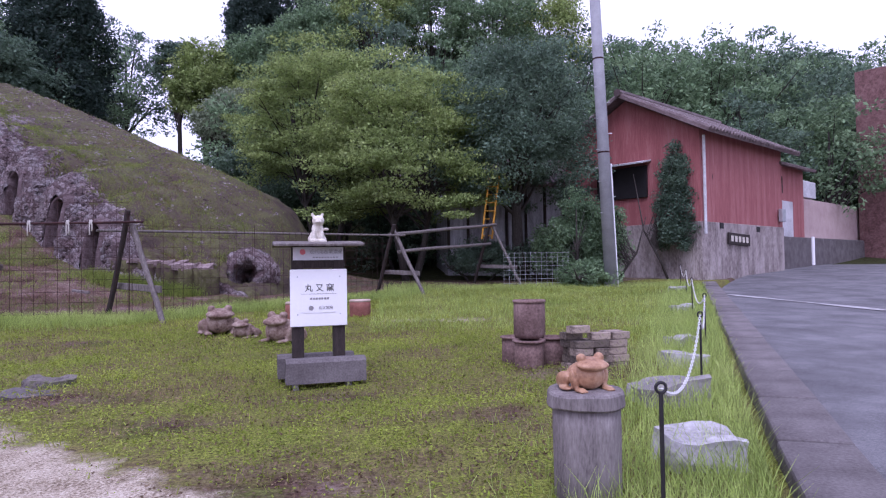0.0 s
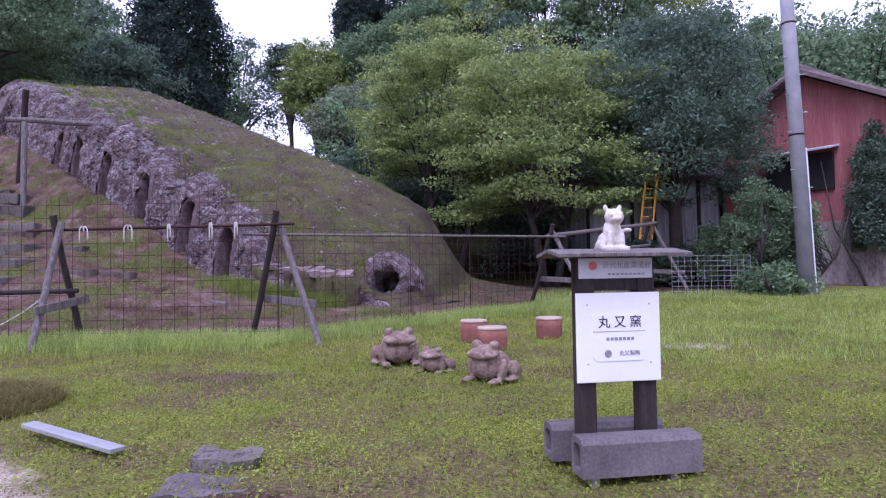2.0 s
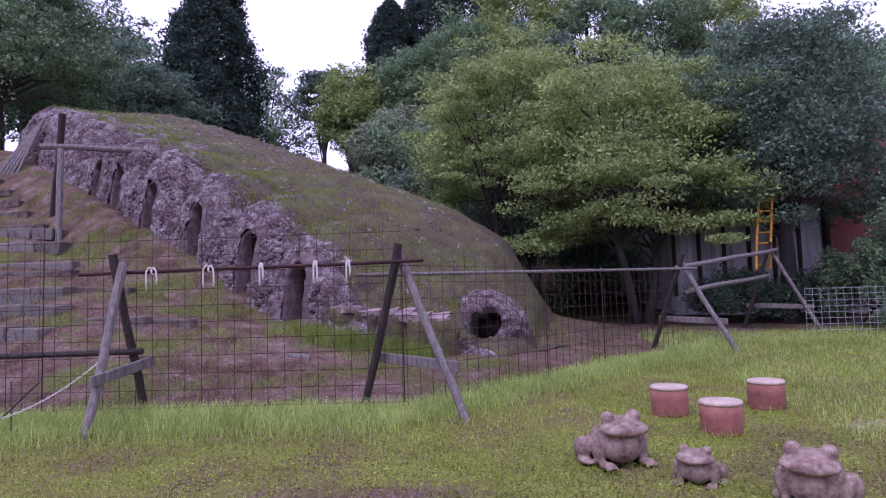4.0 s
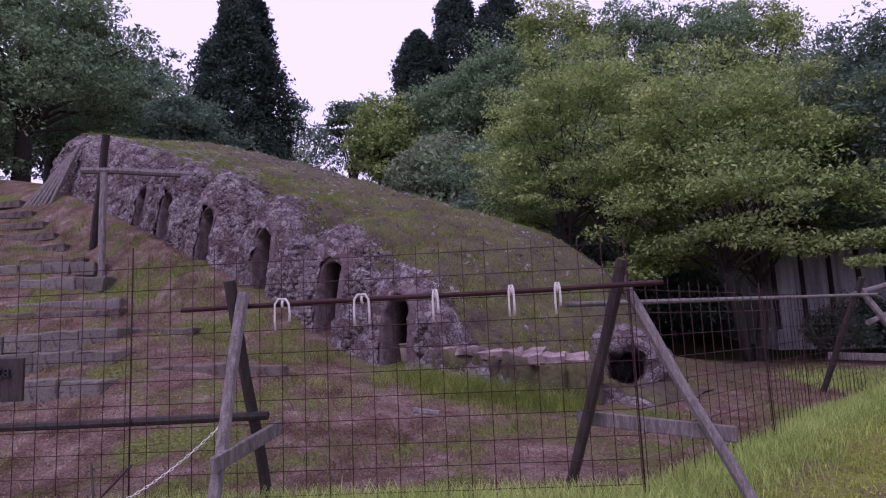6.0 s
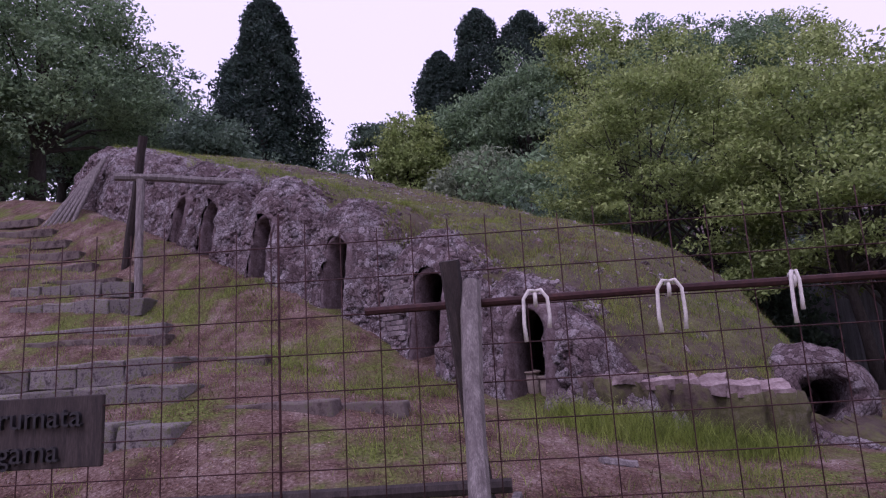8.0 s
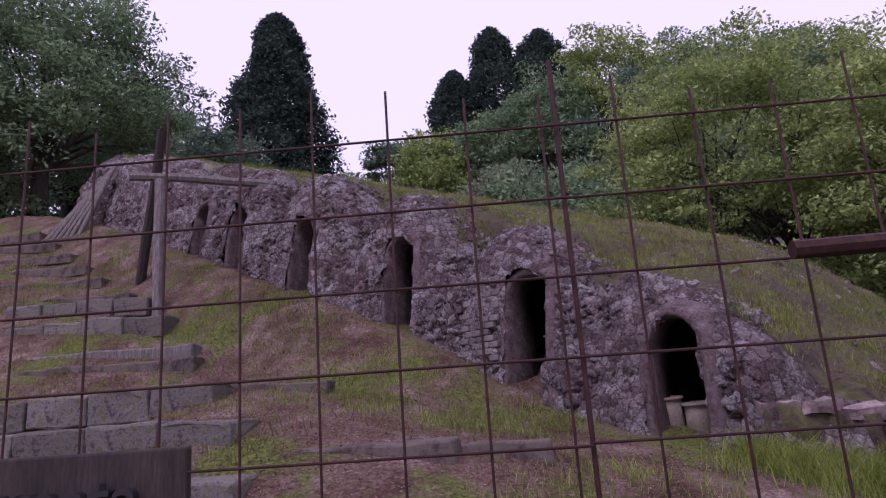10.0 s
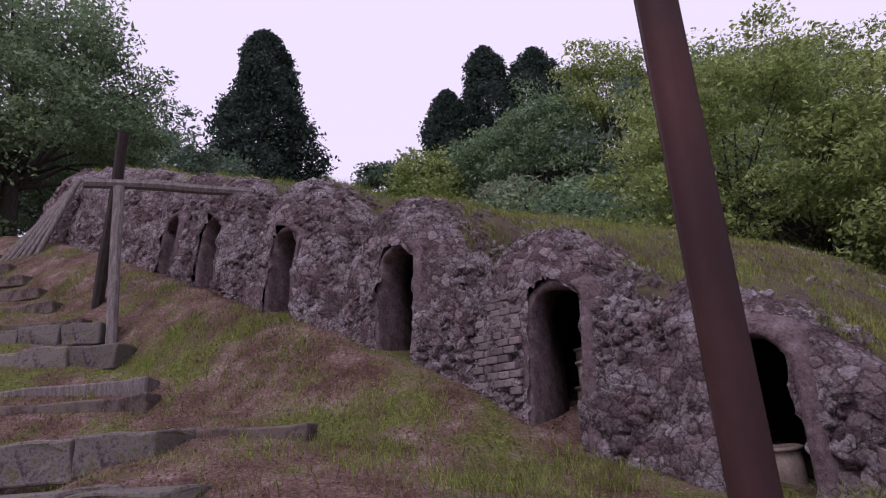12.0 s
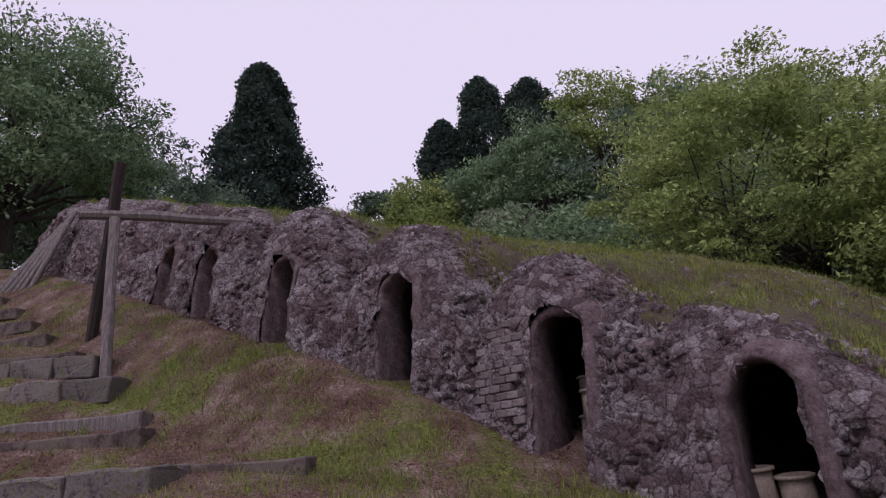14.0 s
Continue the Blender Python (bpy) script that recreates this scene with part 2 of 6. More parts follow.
def rubble_material(name, scale, vary=""):
    """Rubble in lime mortar: lumps with dirt-filled joints, pale lime patches and dark soot."""
    m = bpy.data.materials.new(name)
    m.use_nodes = True
    n, l = m.node_tree.nodes, m.node_tree.links
    b = n["Principled BSDF"]
    b.inputs["Roughness"].default_value, b.inputs["Specular IOR Level"].default_value = 0.97, 0.15
    tc = n.new("ShaderNodeTexCoord")

    def noise_of(s, detail=6.0):
        t = n.new("ShaderNodeTexNoise")
        t.inputs["Scale"].default_value, t.inputs["Detail"].default_value = s, detail
        t.inputs["Roughness"].default_value = 0.7
        l.new(tc.outputs["Object"], t.inputs["Vector"])
        return t

    def maths(op, a, c):
        x = n.new("ShaderNodeMath")
        x.operation = op
        for i, s in enumerate((a, c)):
            if isinstance(s, (int, float)):
                x.inputs[i].default_value = s
            else:
                l.new(s, x.inputs[i])
        return x.outputs[0]

    def ramp(src, stops):
        r = n.new("ShaderNodeValToRGB")
        e = r.color_ramp.elements
        while len(e) < len(stops):
            e.new(0.5)
        for i, (p, c) in enumerate(stops):
            e[i].position, e[i].color = p, (*c, 1)
        l.new(src, r.inputs[0])
        return r.outputs[0]

    def mixed(f, a, c, mode="MIX"):
        x = n.new("ShaderNodeMix")
        x.data_type, x.blend_type = "RGBA", mode
        l.new(f, x.inputs[0])
        l.new(a, x.inputs[6])
        l.new(c, x.inputs[7])
        return x.outputs[2]

    warp = n.new("ShaderNodeVectorMath")
    warp.operation = "MULTIPLY_ADD"
    l.new(noise_of(9).outputs["Color"], warp.inputs[0])
    warp.inputs[1].default_value = (0.13, 0.13, 0.13)
    l.new(tc.outputs["Object"], warp.inputs[2])
    cells, edge = n.new("ShaderNodeTexVoronoi"), n.new("ShaderNodeTexVoronoi")
    edge.feature = "DISTANCE_TO_EDGE"
    for v in (cells, edge):
        v.inputs["Scale"].default_value = scale
        l.new(warp.outputs[0], v.inputs["Vector"])
    sep = n.new("ShaderNodeSeparateColor")
    l.new(cells.outputs["Color"], sep.inputs[0])
    fine = noise_of(42).outputs[0]
    tone = maths("ADD", maths("MULTIPLY", sep.outputs[0], 0.3), maths("MULTIPLY", fine, 0.7))
    stone = ramp(tone, [(0.22, (0.045, 0.029, 0.03)), (0.42, (0.125, 0.088, 0.09)), (0.58, (0.205, 0.158, 0.16)), (0.75, (0.4, 0.355, 0.365))])
    lime = ramp(fine, [(0.3, (0.13, 0.112, 0.116)), (0.5, (0.31, 0.28, 0.288)), (0.7, (0.54, 0.505, 0.515))])
    dirt = ramp(fine, [(0.3, (0.018, 0.011, 0.012)), (0.7, (0.075, 0.048, 0.047))])
    big = noise_of(2.4).outputs[0]
    c = mixed(ramp(big, [(0.48, (0, 0, 0)), (0.6, (0.8, 0.8, 0.8))]), stone, lime)
    joint = ramp(maths("ADD", edge.outputs["Distance"], maths("MULTIPLY", maths("SUBTRACT", fine, 0.5), 0.12)), [(0.0, (0.85, 0.85, 0.85)), (0.1, (0, 0, 0))])
    c = mixed(joint, c, dirt)
    c = mixed(ramp(noise_of(1.1).outputs[0], [(0.5, (0, 0, 0)), (0.68, (0.6, 0.6, 0.6))]), c, dirt)
    if vary:
        info = n.new("ShaderNodeObjectInfo") if vary == "object" else n.new("ShaderNodeNewGeometry")
        mr, hv = n.new("ShaderNodeMapRange"), n.new("ShaderNodeHueSaturation")
        mr.inputs[3].default_value, mr.inputs[4].default_value = 0.75, 1.35
        l.new(info.outputs["Random" if vary == "object" else "Random Per Island"], mr.inputs[0])
        l.new(mr.outputs[0], hv.inputs["Value"])
        l.new(c, hv.inputs["Color"])
        c = hv.outputs[0]
    l.new(c, b.inputs["Base Color"])
    bp = n.new("ShaderNodeBump")
    bp.inputs["Strength"].default_value, bp.inputs["Distance"].default_value = 1.0, 0.05
    height = maths("ADD", maths("MULTIPLY", edge.outputs["Distance"], 1.1), maths("MULTIPLY", fine, 0.9))
    l.new(height, bp.inputs["Height"])
    l.new(bp.outputs[0], b.inputs["Normal"])
    return m


M["kiln"] = rubble_material("kiln_rubble", 9.0)
M["stone"] = rubble_material("kiln_stone", 5.0, "object")
M["stone_far"] = rubble_material("kiln_stone_rest", 5.0, "island")


# ---- mesh helpers ----
def mesh_of(bm, name, mats, smooth=False):
    me = bpy.data.meshes.new(name)
    bm.normal_update()
    bm.to_mesh(me)
    bm.free()
    for m in (mats if isinstance(mats, (list, tuple)) else [mats]):
        me.materials.append(m)
    if smooth:
        me.shade_smooth()
    return me


def part(name, bm, mat, parent=None, label="", smooth=False):
    ob = new(name, mesh_of(bm, name, mat, smooth))
    if parent is not None:
        ob.parent = parent
    if label:
        tagged(ob, label)
    return ob


def thing(name, m, label, category, group="", kind=""):
    ob = new(name)
    ob.empty_display_size = 0.1
    ob.matrix_world = m
    return tagged(ob, label, category, group, kind)


def box(bm, c, s, rot=None, bevel=0.0):
    r = bmesh.ops.create_cube(bm, size=1)
    vs = r["verts"]
    m = Matrix.Translation(c) @ (rot if rot is not None else Matrix()) @ Matrix.Diagonal((*s, 1))
    bmesh.ops.transform(bm, matrix=m, verts=vs)
    if bevel:
        es = list({e for v in vs for e in v.link_edges})
        bmesh.ops.bevel(bm, geom=es, offset=bevel, segments=2, affect="EDGES", profile=0.5)


def tube(bm, pts, radii, n=8, cap=True):
    """A tapered tube along points."""
    pts = [Vector(p) for p in pts]
    if not isinstance(radii, (list, tuple)):
        radii = [radii] * len(pts)
    rings = []
    ref = None
    for i, p in enumerate(pts):
        d = (pts[min(i + 1, len(pts) - 1)] - pts[max(i - 1, 0)]).normalized()
        if ref is None:
            ref = Vector((0, 0, 1)) if abs(d.z) < 0.9 else Vector((1, 0, 0))
        a = d.cross(ref).normalized()
        b = a.cross(d).normalized()
        ref = b
        rings.append([bm.verts.new(p + (a * math.cos(2 * math.pi * k / n) + b * math.sin(2 * math.pi * k / n)) * radii[i]) for k in range(n)])
    for r0, r1 in zip(rings, rings[1:]):
        for k in range(n):
            bm.faces.new((r0[k], r0[(k + 1) % n], r1[(k + 1) % n], r1[k]))
    if cap:
        bm.faces.new(rings[0][::-1])
        bm.faces.new(rings[-1])


def lathe(bm, profile, n=24, centre=(0, 0)):
    rings = [[bm.verts.new((centre[0] + r * math.cos(2 * math.pi * k / n), centre[1] + r * math.sin(2 * math.pi * k / n), z)) for k in range(n)] for r, z in profile]
    for r0, r1 in zip(rings, rings[1:]):
        for k in range(n):
            bm.faces.new((r0[k], r0[(k + 1) % n], r1[(k + 1) % n], r1[k]))
    bm.faces.new(rings[0][::-1])
    bm.faces.new(rings[-1])


def roughen(bm, amount, freq, seed=0.0):
    for v in bm.verts:
        v.co += noise.noise_vector(v.co * freq + Vector((seed, seed, seed))) * amount


def quads(name, verts, mats, tri=False):
    """A mesh of loose quads or triangles from an array of corners."""
    verts = np.asarray(verts, dtype=np.float32).reshape(-1, 3)
    k = 3 if tri else 4
    nf = len(verts) // k
    me = bpy.data.meshes.new(name)
    me.vertices.add(len(verts))
    me.vertices.foreach_set("co", verts.ravel())
    me.loops.add(len(verts))
    me.loops.foreach_set("vertex_index", np.arange(len(verts), dtype=np.int32))
    me.polygons.add(nf)
    me.polygons.foreach_set("loop_start", np.arange(0, nf * k, k, dtype=np.int32))
    for m in (mats if isinstance(mats, (list, tuple)) else [mats]):
        me.materials.append(m)
    me.update(calc_edges=True)
    return me


def grid_mesh(name, P, mats, keep=None, slots=None, smooth=True):
    """P: array (a, b, 3). keep: mask of faces (a-1, b-1)."""
    a, b = P.shape[:2]
    idx = np.arange(a * b).reshape(a, b)
    f = np.stack([idx[:-1, :-1], idx[1:, :-1], idx[1:, 1:], idx[:-1, 1:]], -1).reshape(-1, 4)
    s = slots.reshape(-1) if slots is not None else None
    if keep is not None:
        k = keep.reshape(-1)
        f = f[k]
        s = s[k] if s is not None else None
    me = bpy.data.meshes.new(name)
    me.from_pydata(P.reshape(-1, 3).tolist(), [], f.tolist())
    for m in mats:
        me.materials.append(m)
    if s is not None:
        me.polygons.foreach_set("material_index", s.astype(np.int32))
    if smooth:
        me.shade_smooth()
    me.update()
    return me


# ---- the lie of the land ----
# u runs up the slope along the kiln's doors, v runs from the doors into the mound
OX, OY = -7.25, 15.48
UX, UY, VX, VY = -0.841, 0.541, 0.541, 0.841


def soft(x, w):
    return w * np.logaddexp(0, np.asarray(x) / w)


def step01(x, a, b):
    k = np.clip((np.asarray(x) - a) / (b - a), 0, 1)
    return k * k * (3 - 2 * k)


def land(x, y):
    """Height of the ground, for numbers or arrays."""
    x, y = np.asarray(x, dtype=float), np.asarray(y, dtype=float)
    u0 = (x - OX) * UX + (y - OY) * UY
    v = (x - OX) * VX + (y - OY) * VY
    bank = 2.0 * step01(-v, 0.25, 1.5) * step01(u0, -1.5, 5)
    turn = -3.4 + 1.9 * step01(u0, 2.5, 5.0)
    u = u0 - bank - 1.55 * soft(turn - v, 0.5)
    rise = 0.377 * soft(u + 2.39, 0.8) - 0.25 * soft(u - 15, 2.0)
    rise = rise * (1 - step01(v - 0.5 * np.maximum(u, 0), 6.0, 11.0))
    hill = 0.38 * soft(y - 31 - 0.12 * np.maximum(x, 0), 3.0)
    hill = np.where(hill > 9, 9 + (hill - 9) * 0.15, hill)
    hill = np.maximum(hill - rise, 0)
    lawn = 0.026 * np.clip(y, -20, 40) - 0.05
    hollow = 0.27 * np.exp(-((u0 - 0.95) / 1.15) ** 2 - ((v + 0.35) / 1.0) ** 2)
    hollow = hollow + 0.09 * np.exp(-((x + 0.77) / 1.3) ** 2 - ((y - 5.7) / 1.3) ** 2)
    return lawn + rise + hill - hollow


def at_uv(u, v):
    return OX + u * UX + v * VX, OY + u * UY + v * VY


def zg(x, y):
    return float(land(x, y))


# ---- ground ----
def axis(lo, hi, step, far):
    mid = np.arange(lo, hi + step / 2, step)
    out = np.array([1.6 ** k for k in range(1, 20)])
    out = out[out < far] * 0.5
    return np.concatenate([lo - out[::-1], mid, hi + out])


gx, gy = axis(-20, 12, 0.2, 3000), axis(-4, 27, 0.2, 3000)
X, Y = np.meshgrid(gx, gy, indexing="ij")
Z = land(X, Y)
near = (np.abs(X + 4) < 17) & (np.abs(Y - 11.5) < 16)
bumps = np.array([noise.noise(Vector((a * 1.3, b * 1.3, 0))) * 0.03 + noise.noise(Vector((a * 0.4, b * 0.4, 3))) * 0.06 for a, b in zip(X.ravel(), Y.ravel())]).reshape(X.shape)
Z = Z + np.where(near, bumps, 0)
# kerb line: along the road's edge
KX, KY, KDX, KDY = 1.75, 2.78, 0.414, 0.910
KNX, KNY = 0.910, -0.414
side = (X - KX) * KNX + (Y - KY) * KNY
along = (X - KX) * KDX + (Y - KY) * KDY
Z = Z - 0.4 * step01(side, 0.12, 0.3) * (1 - step01(side - 0.5 * np.maximum(along - 10, 0), 6.0, 6.4)) * (along > -9) * (along < 26) * (side > 0.012 * np.maximum(along - 11, 0) ** 2)
ground_me = grid_mesh("ground", np.stack([X, Y, Z], -1), [])
ground = tagged(new("ground", ground_me), "mossy lawn, gravel and leaf litter on rising ground", "ground", kind="structure")


def ground_material():
    m = bpy.data.materials.new("ground_cover")
    m.use_nodes = True
    n, l = m.node_tree.nodes, m.node_tree.links
    b = n["Principled BSDF"]
    b.inputs["Roughness"].default_value, b.inputs["Specular IOR Level"].default_value = 1.0, 0.1
    tc = n.new("ShaderNodeTexCoord")

    def tex(scale, detail=6):
        t = n.new("ShaderNodeTexNoise")
        t.inputs["Scale"].default_value, t.inputs["Detail"].default_value = scale, detail
        t.inputs["Roughness"].default_value = 0.65
        l.new(tc.outputs["Object"], t.inputs["Vector"])
        return t.outputs[0]

    def ramp(src, cols, lo=0.35, hi=0.65):
        r = n.new("ShaderNodeValToRGB")
        e = r.color_ramp.elements
        while len(e) < len(cols):
            e.new(0.5)
        for i, c in enumerate(cols):
            e[i].position = lo + (hi - lo) * i / (len(cols) - 1)
            e[i].color = (*c, 1)
        l.new(src, r.inputs[0])
        return r.outputs[0]

    def mixed(f, a, c):
        x = n.new("ShaderNodeMix")
        x.data_type = "RGBA"
        l.new(f, x.inputs[0])
        l.new(a, x.inputs[6])
        l.new(c, x.inputs[7])
        return x.outputs[2]

    def maths(op, a, c):
        x = n.new("ShaderNodeMath")
        x.operation = op
        for i, s in enumerate((a, c)):
            if isinstance(s, (int, float)):
                x.inputs[i].default_value = s
            else:
                l.new(s, x.inputs[i])
        return x.outputs[0]

    def mask(name, soft_=0.1):
        a = n.new("ShaderNodeAttribute")
        a.attribute_name = name
        s = maths("ADD", a.outputs["Fac"], maths("MULTIPLY", maths("SUBTRACT", tex(5), 0.5), 0.9))
        r = n.new("ShaderNodeMapRange")
        r.inputs[1].default_value, r.inputs[2].default_value = 0.5 - soft_, 0.5 + soft_
        l.new(s, r.inputs[0])
        return r.outputs[0]

    fine = tex(60, 3)
    lawn = mixed(ramp(tex(1.1), [(0, 0, 0), (1, 1, 1)], 0.42, 0.6),
                 ramp(fine, [(0.055, 0.05, 0.016), (0.15, 0.17, 0.033), (0.27, 0.3, 0.06)]),
                 ramp(tex(35), [(0.045, 0.031, 0.02), (0.13, 0.098, 0.055), (0.22, 0.2, 0.065)]))
    litter = ramp(maths("ADD", maths("MULTIPLY", tex(2.2), 0.5), maths("MULTIPLY", tex(38), 0.5)),
                  [(0.028, 0.016, 0.012), (0.08, 0.046, 0.036), (0.155, 0.106, 0.09), (0.3, 0.245, 0.22)], 0.36, 0.66)
    mossy = ramp(tex(30), [(0.04, 0.038, 0.014), (0.085, 0.1, 0.025), (0.15, 0.17, 0.05)])
    litter = mixed(ramp(tex(0.9), [(0, 0, 0), (1, 1, 1)], 0.5, 0.6), litter, mossy)
    gravel = ramp(maths("ADD", maths("MULTIPLY", tex(75, 2), 0.6), maths("MULTIPLY", tex(4), 0.4)), [(0.1, 0.075, 0.05), (0.25, 0.2, 0.145), (0.43, 0.37, 0.29), (0.55, 0.49, 0.41)])
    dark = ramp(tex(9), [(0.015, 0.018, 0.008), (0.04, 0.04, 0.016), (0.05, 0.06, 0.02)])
    c = mixed(mask("litter", 0.2), lawn, litter)
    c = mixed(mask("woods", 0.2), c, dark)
    c = mixed(mask("gravel", 0.12), c, gravel)
    l.new(c, b.inputs["Base Color"])
    bp = n.new("ShaderNodeBump")
    bp.inputs["Strength"].default_value, bp.inputs["Distance"].default_value = 0.8, 0.03
    l.new(maths("ADD", tex(16), maths("MULTIPLY", fine, 0.5)), bp.inputs["Height"])
    l.new(bp.outputs[0], b.inputs["Normal"])
    return m


def fence_line(x):
    """The y of the mesh fence at x."""
    return np.interp(x, [-30, -15, -8.85, -4.45, -2.84, -1.9, 0.5, 3], [9.2, 10.1, 10.43, 10.8, 12.6, 14.0, 16.5, 20])


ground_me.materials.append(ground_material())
gravel = np.maximum(1 - step01((X + 2.5) * 0.6 + (Y - 4.1) * 0.8, -0.3, 0.6), 0) * (X < 0.5)
gravel = np.maximum(gravel, np.exp(-(((X - 0.5) / 1.3) ** 2 + ((Y - 10.2) / 0.35) ** 2)) * 0.75)
def bare(x, y):
    """Brown worn patches of the lawn."""
    out = np.zeros_like(np.asarray(x, dtype=float))
    for px, py, rx, ry in ((-0.75, 3.1, 0.9, 0.5), (-2.7, 5.1, 0.9, 0.4), (-0.6, 5.3, 0.8, 0.3), (1.6, 5.6, 0.9, 0.4), (-4.2, 8.2, 1.0, 0.4), (-1.6, 4.4, 0.7, 0.3), (0.6, 4.3, 0.5, 0.3)):
        out = np.maximum(out, np.exp(-((x - px) / rx) ** 2 - ((y - py) / ry) ** 2))
    return out


litter = step01(Y - fence_line(X), -0.2, 0.8) * (Y < 27) * 0.75
litter = np.maximum(litter, bare(X, Y) * 0.75)
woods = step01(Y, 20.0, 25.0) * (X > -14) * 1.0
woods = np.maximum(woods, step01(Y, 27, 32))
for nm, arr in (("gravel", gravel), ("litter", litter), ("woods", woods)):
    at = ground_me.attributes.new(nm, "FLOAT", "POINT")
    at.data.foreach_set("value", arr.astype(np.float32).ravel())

# road and kerb
RD = np.linspace(-8, 30, 77)
rows = []
for a in RD:
    bend = 0.012 * max(a - 11, 0) ** 2
    line = []
    for s in np.linspace(0.16, 6.6 + max(a - 10, 0) * 0.5, 16):
        x, y = KX + KDX * a + KNX * (s + bend), KY + KDY * a + KNY * (s + bend)
        z = 0.026 * y - 0.05 - 0.1 + 0.02 * max(a - 14, 0)
        line.append((x, y, z))
    rows.append(line)
road_me = grid_mesh("road", np.array(rows), [M["asphalt"]])
road = tagged(new("road", road_me), "grey asphalt village road", "road", kind="structure")
line = []
for k in range(13):
    f = k / 12
    x, y = 8.1 + 0.7 * f, 15.5 - 4.4 * f
    w = 0.1 + 0.05 * math.sin(9 * f)
    line.append([(x - w, y, 0.026 * y - 0.138), (x + w, y, 0.026 * y - 0.138)])
worn = tagged(new("worn_line", grid_mesh("worn_line", np.array(line), [M["flat_stone"]])), "pale worn line across the asphalt", "road marking", kind="structure")
kerb = tagged(new("kerb"), "dark weathered concrete kerb stones along the road", "kerb", kind="structure")


def kerb_stone():
    bm = bmesh.new()
    box(bm, (0.04, 0, -0.06), (0.36, 0.985, 0.22), bevel=0.02)
    roughen(bm, 0.008, 3)
    return mesh_of(bm, "kerb_stone", M["kerb"])


kerb_mesh = kerb_stone()
for i in range(-6, 17):
    a = i * 1.0
    k = new("kerb_stone", kerb_mesh)
    k.parent = kerb
    x, y = KX + KDX * a + KNX * 0.12, KY + KDY * a + KNY * 0.12
    k.matrix_world = pose(x, y, 0.026 * y - 0.05 + 0.065 + random.uniform(-0.008, 0.008), 1.4, 0, -24.4 + random.uniform(-0.6, 0.6))


# ---- the climbing kiln ----
DOORS = [(-0.22, 1.08, 0.25), (1.34, 1.34, 0.24), (3.15, 1.2, 0.23), (5.1, 1.14, 0.23), (6.98, 1.1, 0.22), (8.15, 1.0, 0.2), (9.9, 1.0, 0.22), (11.7, 1.0, 0.2), (13.5, 1.0, 0.2)]
PROFILE_V = np.array([-0.32, -0.26, -0.18, -0.05, 0.12, 0.42, 0.9, 1.6, 2.5, 3.5, 4.7, 6.2, 8.4])
PROFILE_H = np.array([-0.6, 0.0, 0.6, 1.1, 1.42, 1.66, 1.78, 1.88, 2.0, 2.18, 2.34, 1.9, -0.3])


def chamber(u):
    """1 in the middle of a chamber, 0 between two."""
    cu = np.array([d[0] for d in DOORS] + [15.4])
    return np.clip(1 - (np.min(np.abs(np.asarray(u)[..., None] - cu), -1) / 0.95) ** 2, 0, 1)


def kiln_surface(u, p):
    """Place on the kiln: u along it, p from 0 (front foot) to 1 (back foot)."""
    q = p * (len(PROFILE_V) - 1)
    i = np.arange(len(PROFILE_V))
    v, h = np.interp(q, i, PROFILE_V), np.interp(q, i, PROFILE_H)
    cu = np.array([d[0] for d in DOORS] + [15.4])
    d = np.min(np.abs(u[..., None] - cu[None, ...]), -1)
    arch = np.clip(1 - (d / 0.98) ** 2, 0, 1) ** 0.6
    front = np.exp(-((v - 0.3) / 1.15) ** 2)
    h = h * (1 - (0.36 * front + 0.05) * (1 - arch)) + 0.1 * front * arch * (h > 1)
    h = np.where(h > 0.9, 0.9 + (h - 0.9) * (1 + front * (np.interp(u, [-1, -0.2, 1.36, 3.17, 5.1, 7, 14], [0.62, 0.62, 1.0, 1.1, 1.22, 1.12, 1.1]) - 1)), h)
    v = v + 0.3 * front * (1 - arch) + 0.12 * step01(u, 5.5, 7.0)
    low = step01(u, -3.9, 0.5)
    h = h * (0.42 + 0.58 * low)
    v = v + (1 - step01(u, -3.2, -0.9)) * 1.5 * np.exp(-np.maximum(v, 0) / 2.0)
    end = np.sqrt(np.clip((u + 3.5 - 0.45 * np.maximum(v - 2.4, 0)) / 1.1, 0, 1))
    top = np.sqrt(np.clip((14.5 - u) / 1.3, 0, 1))
    h = np.where(h > 0, h * end * top, h)
    x, y = at_uv(u, v)
    return x, y, land(x, y) + h, v


KU, KP = np.meshgrid(np.linspace(-3.5, 14.5, 380), np.concatenate([np.linspace(0, 0.46, 70), np.linspace(0.47, 1, 44)]), indexing="ij")
kx, ky, kz, kv = kiln_surface(KU, KP)
P = np.stack([kx, ky, kz], -1)
rough = np.empty_like(P)
amp = np.where(KP < 0.42, 1.0, 0.5)
for i in range(P.shape[0]):
    for j in range(P.shape[1]):
        c = Vector(P[i, j])
        w = noise.noise_vector(c * 2.2) * 0.07 + noise.noise_vector(c * 6.5) * 0.05
        if amp[i, j] > 0.7:
            w += noise.cell_vector(c * 7.0) * 0.035 - Vector((0.017, 0.017, 0.017))
        rough[i, j] = w
P = P + rough * amp[..., None]
foot = land(kx, ky)
hh = (kz - foot)
keep = np.ones((P.shape[0] - 1, P.shape[1] - 1), bool)
uc = (KU[:-1, :-1] + KU[1:, 1:]) / 2
hc = (hh[:-1, :-1] + hh[1:, 1:]) / 2
pc = (KP[:-1, :-1] + KP[1:, 1:]) / 2


def door_inside(du, h, top, half):
    spring = top - half
    return (np.abs(du) < half) & ((h < spring) | (du ** 2 + (h - spring) ** 2 < half ** 2))


